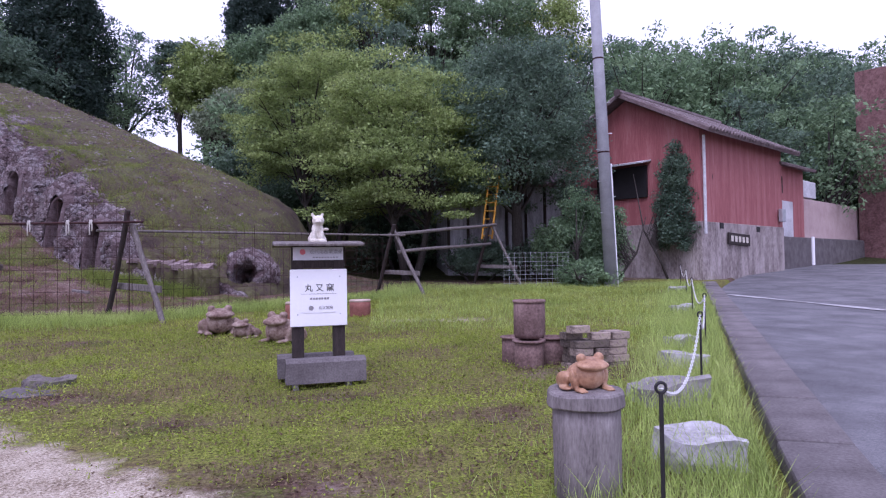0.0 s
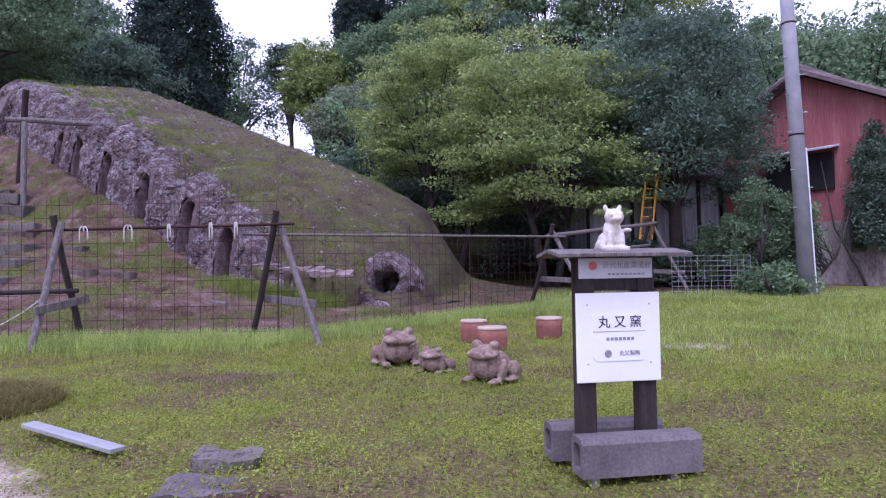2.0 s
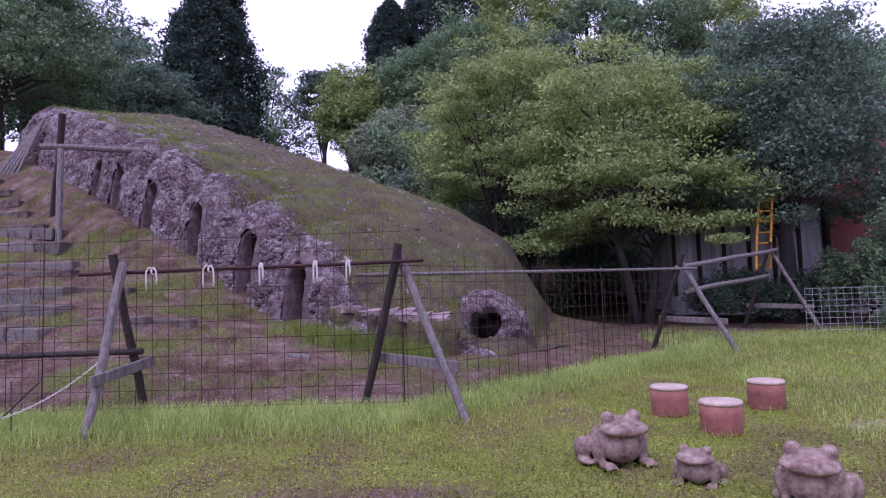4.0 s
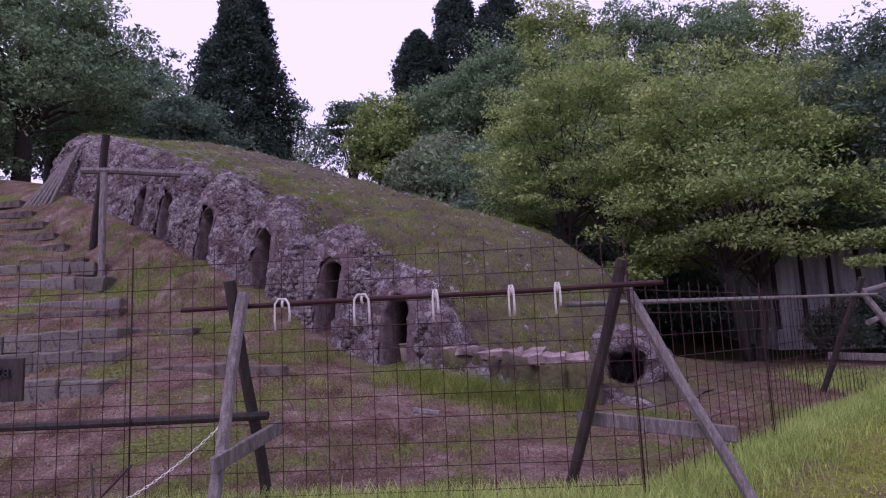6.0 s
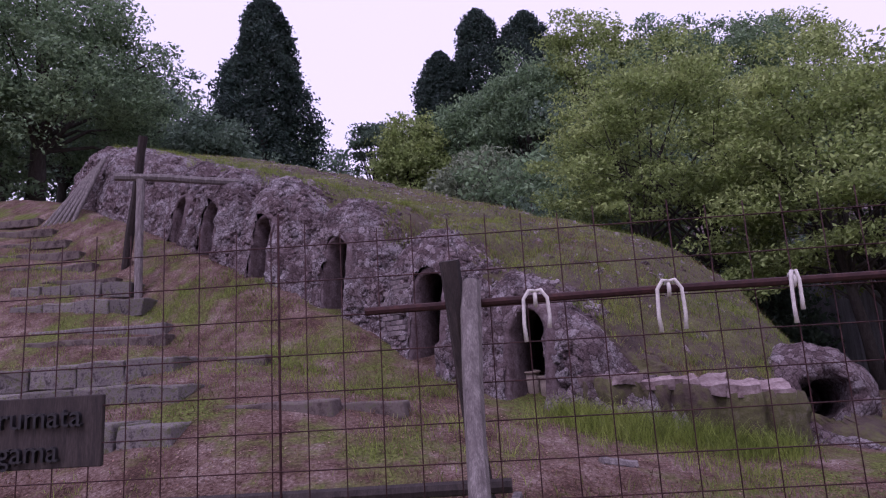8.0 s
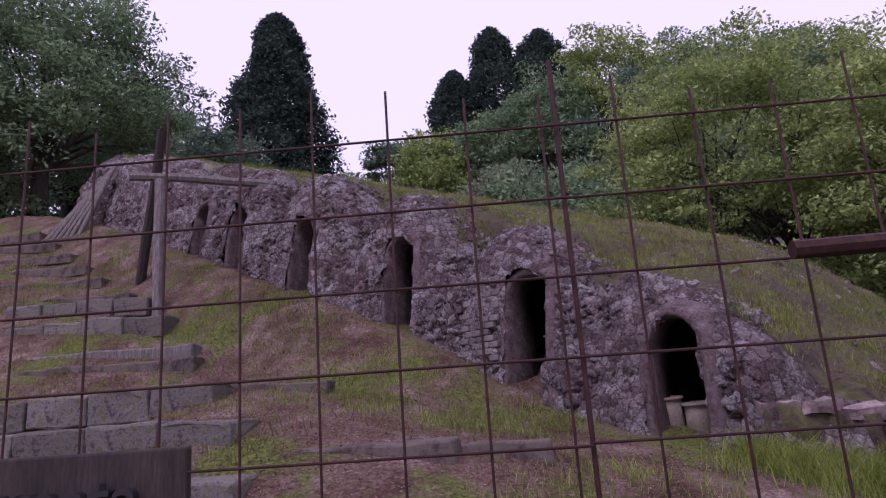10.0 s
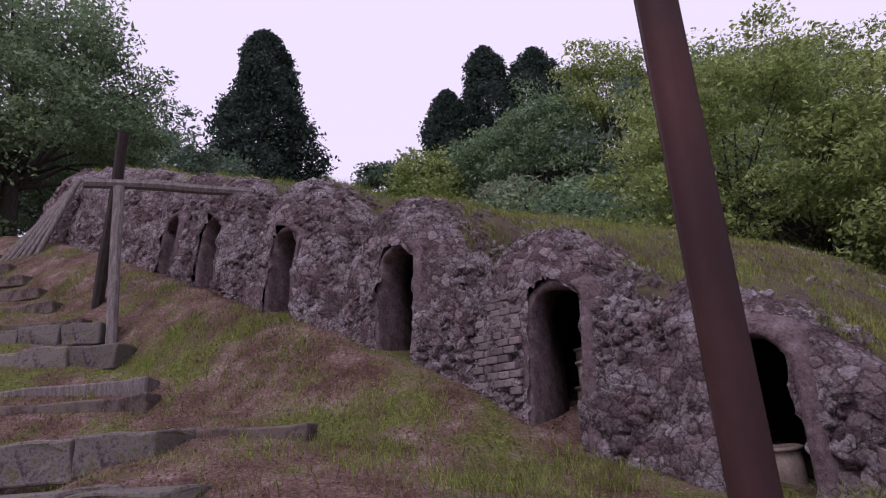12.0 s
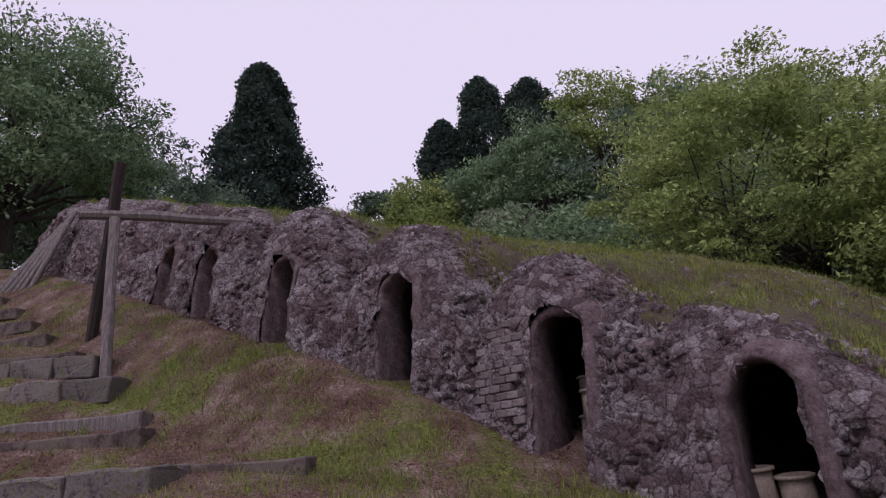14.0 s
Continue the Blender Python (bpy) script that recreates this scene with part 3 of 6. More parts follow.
for u0, top, half in DOORS[:6]:
    keep &= ~(door_inside(uc - u0, hc, top + 0.01, half + 0.01) & (pc < 0.42))
fbx, fby, fbz = P[:-1, :-1, 0] + 3.8, P[:-1, :-1, 1] - 15.7, P[:-1, :-1, 2] - 0.98
keep &= (fbx ** 2 + 0.3 * fby ** 2 + fbz ** 2) > 0.36 ** 2
turfy = np.array([[noise.noise(Vector((a * 0.9, b * 9, 0))) for b in KP[0, :-1]] for a in KU[:-1, 0]])
front_edge = 0.36 + 0.085 * chamber(uc) + 0.1 * step01(uc, 2.2, 5) + 0.07 * step01(uc, 4, 7) - 0.16 * (1 - step01(uc, -2.4, -0.4))
slots = (pc + turfy * 0.1 > front_edge).astype(int)
kiln = thing("climbing_kiln", Matrix(), "old stepped climbing kiln of rubble and clay under turf", "kiln")
wall_me = grid_mesh("kiln_shell", P, [M["kiln"], M["turf"]], keep, slots)
shell = new("shell", wall_me)
shell.parent = kiln
tagged(shell, "rubble stone front with a grass-grown earth back")


def door_arch(top, half):
    """Clay jambs and arch with a reveal; local x along the wall, y inward."""
    bm = bmesh.new()
    spring = top - half
    prof = [(-half, -0.35), (-half, spring * 0.5)] + [(half * math.cos(a), spring + half * math.sin(a)) for a in np.linspace(math.pi, 0, 15)] + [(half, spring * 0.5), (half, -0.35)]
    mid = Vector((0, spring * 0.6))
    rings = []
    for k, (off, y) in enumerate([(0.2, 0.22), (0.1, 0.06), (0.035, 0.015), (0.0, 0.05), (0.0, 0.3), (0.03, 0.62), (0.3, 0.64)]):
        ring = []
        for i, (px, pz) in enumerate(prof):
            d = Vector((px, max(pz - spring, 0)))
            d = d.normalized() if d.length > 1e-6 else Vector((math.copysign(1, px), 0))
            w = noise.noise(Vector((px * 5 + top * 10, pz * 5, k))) * 0.07
            lean = float(np.interp(pz, [0, 0.6, 1.1, 1.4], [-0.11, -0.03, 0.08, 0.2])) if k < 4 else 0.0
            ring.append(bm.verts.new((px + d.x * (off + w), y + lean - 0.03 * (k < 4) + w * 0.6, pz + d.y * (off + w))))
        rings.append(ring)
    for a, b in zip(rings, rings[1:]):
        for i in range(len(prof) - 1):
            bm.faces.new((a[i], b[i], b[i + 1], a[i + 1]))
    return bm


def front_at(u, h):
    """Front face v at u and height h above the foot."""
    ps = np.linspace(0, 0.5, 120)
    x, y, z, v = kiln_surface(np.full_like(ps, u), ps)
    f = z - land(x, y)
    i = int(np.argmin(np.abs(f - h)))
    return float(x[i]), float(y[i]), float(z[i])


UV_ROT = Matrix(((-UX, VX, 0, 0), (-UY, VY, 0, 0), (0, 0, 1, 0), (0, 0, 0, 1)))
for u0, top, half in DOORS[:6]:
    a = part("door_arch", door_arch(top, half), M["arch"], kiln, "worn clay arch of a chamber door", True)
    fx, fy, fz = front_at(u0, 0.5)
    x, y = at_uv(u0, -0.14 + (0.12 if u0 > 6 else 0))
    a.matrix_world = Matrix.Translation((x, y, zg(*at_uv(u0, -0.2)))) @ UV_ROT


def rock(seed, flat=0.95):
    bm = bmesh.new()
    bmesh.ops.create_icosphere(bm, subdivisions=2, radius=0.5)
    for v in bm.verts:
        v.co = Vector((v.co.x * 1.1, v.co.y * flat, v.co.z * 0.8))
        v.co += noise.noise_vector(v.co * 2 + Vector((seed * 7.3, 0, 0))) * 0.3 + noise.noise_vector(v.co * 6 + Vector((seed * 3.3, 0, 0))) * 0.07
    return bm


def wall_normal(u, p):
    e = 0.04
    a = [np.array(kiln_surface(np.array([u + du]), np.array([p + dp]))[:3])[:, 0] for du, dp in ((-e, 0), (e, 0), (0, -0.012), (0, 0.012))]
    nrm = Vector(a[1] - a[0]).cross(Vector(a[3] - a[2]))
    if nrm.dot(Vector((-VX, -VY, 0.5))) < 0:
        nrm.negate()
    return nrm.normalized()


rock_meshes = [mesh_of(rock(i), "rubble_stone", M["stone"], True) for i in range(6)]
rng = random.Random(5)
far_bm = []
singles = 0
for i in range(8200):
    u = rng.uniform(-0.9, 14.2) if i > 900 else rng.uniform(-0.9, 4.6)
    p = rng.uniform(0.06, 0.46) if rng.random() < 0.55 else rng.uniform(0.42, 0.84)
    if p > 0.46:
        u = rng.uniform(-2.6, 14.2)
        if noise.noise(Vector((u * 0.7, p * 26, 4))) < 0.04 - 0.035 * u:
            continue
    x, y, z, v = [float(q[0]) for q in kiln_surface(np.array([u]), np.array([p]))]
    h = z - zg(x, y)
    if any(door_inside(np.array(u - d[0]), np.array(h), d[1] + 0.1, d[2] + 0.1) for d in DOORS[:6]) and p < 0.42:
        continue
    nrm = wall_normal(u, p)
    s = rng.uniform(0.06, 0.17) if p < 0.46 else rng.uniform(0.07, 0.17)
    q = nrm.to_track_quat("-Y", "Z")
    m = Matrix.LocRotScale(Vector((x, y, z)) - nrm * s * rng.uniform(0.26, 0.44), q @ Euler((rng.uniform(-0.5, 0.5), rng.uniform(-3, 3), rng.uniform(-0.5, 0.5))).to_quaternion(), (s * rng.uniform(0.8, 1.3), s, s * rng.uniform(0.7, 1.1)))
    if u < 4.6 and singles < 300 and s > 0.09:
        o = new("stone", rock_meshes[i % 6])
        o.parent = kiln
        o.matrix_world = m
        singles += 1
    else:
        far_bm.append((rock_meshes[i % 6], m))
vs, fs, base = [], [], 0
for me, m in far_bm:
    co = np.array([v.co for v in me.vertices])
    mm = np.array(m)
    vs.append(co @ mm[:3, :3].T + mm[:3, 3])
    fs += [tuple(k + base for k in f.vertices) for f in me.polygons]
    base += len(co)
me = bpy.data.meshes.new("rubble")
me.from_pydata(np.concatenate(vs).tolist(), [], fs)
me.materials.append(M["stone_far"])
me.shade_smooth()
o = tagged(new("rubble", me), "small rubble stones set in the kiln wall", kind="stuff")
o.parent = kiln


# firebox mouth at the kiln's lower end
def firebox_mouth():
    bm = bmesh.new()
    prof = [(0.8, 0.6), (0.66, 0.28), (0.48, 0.1), (0.33, 0.08), (0.28, 0.2), (0.26, 1.0)]
    rings = []
    for k, (r, y) in enumerate(prof):
        ring = []
        for i in range(20):
            a = 2 * math.pi * i / 20
            w = 1 + noise.noise(Vector((math.cos(a) * 2, math.sin(a) * 2, k * 1.7))) * 0.22
            ring.append(bm.verts.new((r * w * math.cos(a), y, r * w * 0.95 * math.sin(a))))
        rings.append(ring)
    for a, b in zip(rings, rings[1:]):
        for i in range(20):
            bm.faces.new((a[i], b[i], b[(i + 1) % 20], a[(i + 1) % 20]))
    bm.faces.new(rings[-1])
    bmesh.ops.subdivide_edges(bm, edges=bm.edges[:], cuts=1, use_grid_fill=True)
    roughen(bm, 0.09, 4)
    roughen(bm, 0.03, 12)
    return bm


fb = part("firebox_mouth", firebox_mouth(), M["kiln"], kiln, "collapsed rubble mouth of the firebox", True)
fb.matrix_world = pose(-3.78, 15.45, 0.98, -8, 0, -6) @ Matrix.Scale(0.95, 4)


# ---- fence, trestles and gate ----
def pole_bm(a, b, r, seed=0, n=8, square=False):
    bm = bmesh.new()
    a, b = Vector(a), Vector(b)
    k = 9
    pts, rr = [], []
    for i in range(k):
        t = i / (k - 1)
        p = a.lerp(b, t) + noise.noise_vector(Vector((seed * 3.1, t * 2.5, 0))) * r * 0.5
        pts.append(p)
        rr.append(r * (1 + 0.12 * noise.noise(Vector((seed, t * 4, 5)))))
    tube(bm, pts, rr, 5 if square else n)
    return bm


def trestle(name, f1, f2, top, over=0.18, bar_h=0.55, label=""):
    """Two crossed poles with a cross board."""
    f1, f2 = Vector(f1), Vector(f2)
    top = Vector(top)
    t = thing(name, Matrix.Translation((f1 + f2) / 2), label, "trestle", "trestles along the fence")
    inv = t.matrix_world.inverted()
    side_ = (f2 - f1).cross(Vector((0, 0, 1))).normalized()
    obs = []
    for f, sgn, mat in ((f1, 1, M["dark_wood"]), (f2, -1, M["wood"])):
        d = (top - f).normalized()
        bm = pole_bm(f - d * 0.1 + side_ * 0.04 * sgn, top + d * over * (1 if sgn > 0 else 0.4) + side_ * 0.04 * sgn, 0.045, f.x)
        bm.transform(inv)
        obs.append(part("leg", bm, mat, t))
    a, b = f1.lerp(top, bar_h / (top.z - f1.z)), f2.lerp(top, bar_h / (top.z - f2.z))
    e = (b - a).normalized()
    bm = bmesh.new()
    mid = (a + b) / 2 + side_ * -0.09
    box(bm, (0, 0, 0), ((b - a).length + 0.3, 0.045, 0.11), bevel=0.008)
    rot = Matrix((e, -side_, e.cross(-side_))).transposed().to_4x4()
    bm.transform(inv @ Matrix.Translation(mid) @ rot)
    part("cross_board", bm, M["wood"], t)
    return t


LT = "weathered grey wooden trestle of crossed poles"
trestle("trestle", (-7.34, 10.85, zg(-7.34, 10.85)), (-7.46, 9.9, zg(-7.46, 9.9)), (-7.46, 10.47, 1.86), label=LT)
trestle("trestle", (-4.95, 11.2, zg(-4.95, 11.2)), (-3.78, 10.35, zg(-3.78, 10.35)), (-4.5, 10.87, 1.9), label=LT)
trestle("trestle", (-0.6, 16.6, zg(-0.6, 16.6)), (0.5, 15.45, zg(0.5, 15.45)), (-0.2, 16.0, 1.95), label=LT)
trestle("trestle", (2.3, 20.2, zg(2.3, 20.2)), (3.55, 19.1, zg(3.55, 19.1)), (2.75, 19.6, 2.35), label=LT)


def rail(name, a, b, r, mat, label):
    bm = pole_bm(a, b, r, a[0])
    return tagged(part(name, bm, mat), label, "rail")


rail("iron_rail", (-7.93, 10.5, 1.83), (-4.2, 10.73, 1.87), 0.02, M["rust"], "rusty iron pipe rail tied to the trestles")
rail("wooden_rail", (-4.95, 10.75, 1.74), (0.1, 16.1, 1.86), 0.022, M["wood"], "thin weathered pole rail between trestles")
rail("wooden_rail", (-0.3, 15.95, 1.87), (2.9, 19.6, 2.33), 0.045, M["wood"], "weathered grey pole between two trestles")
rail("wooden_rail", (-0.1, 16.05, 1.45), (2.75, 19.7, 1.75), 0.045, M["wood"], "weathered grey pole between two trestles")
rail("wooden_rail", (-13.5, 10.3, 0.96), (-7.3, 10.66, 0.98), 0.035, M["dark_wood"], "dark wooden pole along the fence")


def wire_mesh(r):
    bm = bmesh.new()
    tube(bm, [(0, 0, 0), (0, 0, 1)], r, 6)
    return mesh_of(bm, "wire", M["rust"], True)


WIRE, STAKE = wire_mesh(0.0032), wire_mesh(0.0065)


def mesh_panel(a, b, low, high, cell, phase, zphase, label):
    """A panel of rusty wire mesh from a to b, every wire a part."""
    a, b = Vector((*a, 0)), Vector((*b, 0))
    ln = (b - a).length
    d = (b - a) / ln
    mid = Vector(((a + b) / 2).to_2d().to_3d()) + Vector((0, 0, low(0.5)))
    t = thing("wire_mesh_panel", Matrix.Translation(mid), label, "wire fence", "wire mesh panels")

    def wire(name, me, p, q):
        o = new(name, me)
        o.parent = t
        rot = (q - p).to_track_quat("Z", "Y")
        o.matrix_world = Matrix.LocRotScale(p, rot, (1, 1, (q - p).length))
    s = phase % cell
    while s < ln:
        k = s / ln
        bow = Vector((random.uniform(-0.006, 0.006), random.uniform(-0.006, 0.006), 0))
        p = a + d * s
        wire("vertical_wire", WIRE, p + Vector((0, 0, low(k))), p + bow + Vector((0, 0, high(k) + random.uniform(-0.03, 0.03))))
        s += cell
    z = zphase
    top = min(high(0), high(1))
    while z < top:
        w = Vector((0, -0.005, z))
        wire("horizontal_wire", WIRE, a + w, b + w + Vector((0, 0, random.uniform(-0.008, 0.008))))
        z += cell
    wire("stake", STAKE, a + Vector((0, 0.01, low(0) - 0.1)), a + Vector((0, 0.01, top + 0.08)))
    return t


LM = "rusty welded wire mesh fence panel"
CELL = 0.18
corners = [(-14.1, 10.2), (-11.28, 10.365), (-8.38, 10.54), (-4.45, 10.77), (-2.84, 12.6), (-1.9, 14.0), (-0.3, 15.9)]
for i, (a, b) in enumerate(zip(corners, corners[1:])):
    za, zb = zg(*a), zg(*b)
    top = (2.2, 2.3, 2.28, 1.9, 1.85, 1.8)[i]
    ph = (-8.777 - a[0]) * 1.0018 if i < 3 else 0.05
    mesh_panel(a, b, lambda k: za + (zb - za) * k - 0.03, lambda k: top, CELL, ph, 1.645 - CELL * (7 if i < 3 else 5), LM)


# ---- trees ----
def leaf_cloud(centres, radii, per, size, rg, flat=0.5, up=0.6):
    """Corners of loose leaves in clumps about centres."""
    c = np.repeat(centres, per, 0)
    r = np.repeat(radii, per)[:, None]
    d = rg.normal(size=c.shape)
    d /= np.linalg.norm(d, axis=1)[:, None]
    d *= rg.random((len(c), 1)) ** 0.45
    d[:, 2] *= flat
    p = c + d * r
    nrm = rg.normal(size=c.shape) * 0.6
    nrm[:, 2] += up
    nrm /= np.linalg.norm(nrm, axis=1)[:, None]
    t = rg.normal(size=c.shape)
    t -= nrm * (t * nrm).sum(1)[:, None]
    t /= np.linalg.norm(t, axis=1)[:, None]
    b = np.cross(nrm, t)
    s = size * rg.uniform(0.6, 1.3, (len(c), 1))
    return np.stack([p - t * s, p - b * s * 0.45, p + t * s, p + b * s * 0.45], 1)


def crown_points(rg, n, shape, rx, rz, hole=0.35):
    """Clump centres in the outer part of a crown."""
    out = []
    while len(out) < n:
        d = rg.normal(size=3)
        d /= np.linalg.norm(d)
        k = rg.uniform(hole, 1.0) ** 0.6
        lump = 1 + 0.28 * noise.noise(Vector(d * 2.2) + Vector((shape * 5, 0, 0)))
        p = np.array([d[0] * rx, d[1] * rx, d[2] * rz]) * k * lump
        if d[2] < -0.55:
            continue
        out.append(p)
    return np.array(out)


def tree(name, label, where, height, rx, rz, clumps, clump_r, per, leaf, mat, seed, stems=1, spread=0.35, flat=0.5, trunk_r=0.16, lean=0.0):
    rg = np.random.default_rng(seed)
    t = thing(name, Matrix.Translation(where), label, "tree")
    base = height - rz
    pts = crown_points(rg, clumps, seed, rx, rz) + np.array([0, 0, base])
    bm = bmesh.new()
    order = rg.permutation(len(pts))
    for s in range(stems):
        a = 2 * math.pi * s / max(stems, 1) + seed
        off = Vector((math.cos(a), math.sin(a), 0)) * (0.25 * (stems > 1))
        fork = Vector((off.x * 4 * spread * 3 + lean, off.y * 4 * spread * 3, base * 0.75))
        tube(bm, [off * 0.6 - Vector((0, 0, 0.3)), off.lerp(fork, 0.35) + Vector((0.05, 0, 0)), fork, fork + Vector((fork.x * 0.3, fork.y * 0.3, rz * 0.8))],
             [trunk_r * 1.25, trunk_r, trunk_r * 0.7, trunk_r * 0.2], 9)
        for i in order[s::stems][:26]:
            e = Vector(pts[i])
            st = off.lerp(fork, rg.uniform(0.55, 1.0))
            mid = st.lerp(e, 0.5) + Vector((0, 0, 0.12 * (e - st).length))
            tube(bm, [st, mid, e], [trunk_r * 0.35, trunk_r * 0.2, 0.012], 5, cap=False)
    part("trunk", bm, M["bark"], t, smooth=True)
    radii = clump_r * rg.uniform(0.6, 1.3, len(pts))
    me = quads("crown", leaf_cloud(pts, radii, per, leaf, rg, flat), mat)
    c = new("crown", me)
    c.parent = t
    return t


def conifer(name, label, where, height, r, seed):
    rg = np.random.default_rng(seed)
    t = thing(name, Matrix.Translation(where), label, "tree")
    bm = bmesh.new()
    tube(bm, [(0, 0, -0.5), (0, 0, height * 0.5), (0, 0, height * 0.97)], [0.3, 0.2, 0.03], 8)
    part("trunk", bm, M["bark"], t)
    n = 1100
    k = rg.random(n) ** 0.8
    z = height * (0.03 + 0.97 * k)
    a = rg.uniform(0, 2 * math.pi, n)
    prof = r * np.clip((1 - k) * 1.7, 0, 1) ** 0.62 * (0.86 + 0.25 * np.sin(a * 3 + k * 14 + seed)) * rg.uniform(0.75, 1.05, n)
    pts = np.stack([np.cos(a) * prof, np.sin(a) * prof, z], 1)
    me = quads("crown", leaf_cloud(pts, np.full(n, 0.6) * (1.35 - 0.6 * k), 52, 0.12, rg, 0.75, 0.2), M["cypress"])
    c = new("crown", me)
    c.parent = t
    return t


def on(x, y, dz=0.0):
    return (x, y, zg(x, y) + dz)


def top_at(x, y, z):
    return z - zg(x, y)


tree("maple_tree", "spreading light-green maple with several stems", on(-2.9, 24.6), top_at(-2.9, 24.6, 10.0), 3.3, 3.7, 290, 0.8, 260, 0.058, M["maple"], 3, stems=2, flat=0.25, trunk_r=0.12)
tree("maple_tree", "light-green maple with layered sprays", on(0.3, 22.2), top_at(0.3, 22.2, 8.2), 3.3, 3.7, 290, 0.8, 260, 0.058, M["maple"], 7, stems=2, flat=0.25, trunk_r=0.12)
tree("evergreen_tree", "dark evergreen tree with a dense crown", on(3.9, 21.5), top_at(3.9, 21.5, 8.8), 2.7, 3.7, 270, 0.7, 230, 0.06, M["leaf_dark"], 11, stems=1, trunk_r=0.2, flat=0.5)
tree("broadleaf_tree", "tall green broadleaf tree at the hill's edge", on(-24.2, 28), top_at(-24.2, 28, 17.3), 4.7, 5.2, 320, 0.95, 220, 0.085, M["leaf"], 23, trunk_r=0.3)
tree("broadleaf_tree", "low leafy tree behind the kiln's top", on(-20.6, 34.2), top_at(-20.6, 34.2, 13.8), 2.6, 3.4, 160, 0.9, 110, 0.12, M["leaf_dark"], 29, trunk_r=0.25)
tree("broadleaf_tree", "broad leafy tree above the steps", on(-28, 25), top_at(-28, 25, 15), 4.6, 5, 220, 1.0, 110, 0.13, M["leaf"], 31, trunk_r=0.3)
tree("pine_tree", "small dark pine on the skyline", on(-15.2, 45), top_at(-15.2, 45, 16.9), 1.7, 1.8, 60, 0.7, 90, 0.12, M["leaf_dark"], 33, flat=0.35)
tree("flowering_bush", "pale-leaved flowering bush behind the kiln", on(-8.6, 34), top_at(-8.6, 34, 10.6), 2.2, 2.0, 110, 0.7, 110, 0.1, M["pale"], 35, stems=2, flat=0.5)

for i, (x, y, z, r) in enumerate(((-12.4, 41.5, 15.6, 1.9), (-9.4, 43.5, 17.3, 2.4), (-5.8, 44, 19.6, 2.9), (-1.6, 45, 22.3, 3.4), (2.4, 45, 21.2, 3.4), (6.6, 45, 21.2, 3.5), (10.8, 46.5, 21.3, 3.4))):
    tree("hill_tree", "rounded green tree on the wooded hill", on(x, y), top_at(x, y, z), r, 3.6, 150, 0.95, 110, 0.12, M["leaf" if i % 3 else "maple"], 70 + i, trunk_r=0.2, flat=0.5)
for i, (x, y, z, r) in enumerate(((-6.4, 28.3, 6.6, 2.0), (-3.2, 29.2, 6.8, 2.2), (-0.2, 27.0, 5.2, 1.6), (2.6, 29.5, 7.0, 2.2), (6.0, 28.5, 6.5, 2.0))):
    tree("undergrowth_bush", "dark bush in the undergrowth behind the trees", on(x, y), top_at(x, y, z), r, 2.7, 100, 0.7, 80, 0.1, M["leaf_dark"], 90 + i, trunk_r=0.08, stems=2, flat=0.6)
conifer("cypress_tree", "dark pointed cypress on the hill", on(-19.6, 38.0), top_at(-19.6, 38, 21.6), 2.7, 1)
conifer("cypress_tree", "dark pointed cypress on the hill", on(-8.6, 50), top_at(-8.6, 50, 26.6), 3.9, 2)
conifer("cypress_tree", "dark pointed cypress on the hill", on(-5.2, 51), top_at(-5.2, 51, 26.6), 4.4, 3)
conifer("cypress_tree", "dark pointed cypress on the hill", on(-11.4, 50), top_at(-11.4, 50, 23.6), 3.2, 4)

# woods on the hillside
protos = [tree("forest_tree", "tree of the wooded hillside", (0, 0, -100), 8.0, 3.3, 3.9, 110, 0.85, 66, 0.115, M[m], 40 + i, trunk_r=0.18)
          for i, m in enumerate(("leaf", "leaf_dark", "leaf"))]
rg = random.Random(9)
spots = []
for i in range(400):
    x, y = rg.uniform(-34, 44), rg.uniform(27, 60)
    if y < 31 + 0.2 * max(x, 0) and x < 3 and x > -16:
        continue
    if any((x - a) ** 2 + (y - b) ** 2 < 9.5 for a, b in spots):
        continue
    if -18 < x < -9 and y > 29:
        continue
    if x > 4 and y < 31:
        continue
    if x < -14 and y < 36:
        continue
    if x < -17 and y > 36 and x > -23:
        continue
    spots.append((x, y))
for i, (x, y) in enumerate(spots):
    o = copy_thing(protos[i % 3], pose(x, y, zg(x, y) - 0.3, 0, 0, rg.uniform(0, 360)))
    s = rg.uniform(0.85, 1.1) if y < 36 else rg.uniform(1.0, 1.3) * (1.06 if x < 13 else 1.14)
    o.scale = (s, s, s * rg.uniform(0.9, 1.2))
for o in protos:
    for c in list(o.children):
        bpy.data.objects.remove(c)
    bpy.data.objects.remove(o)


# ---- buildings ----
CX, CY = 9.66, 20.0
LX, LY = 0.782, 0.621
HB = Matrix(((LX, -LY, 0, CX), (LY, LX, 0, CY), (0, 0, 1, 0), (0, 0, 0, 1)))


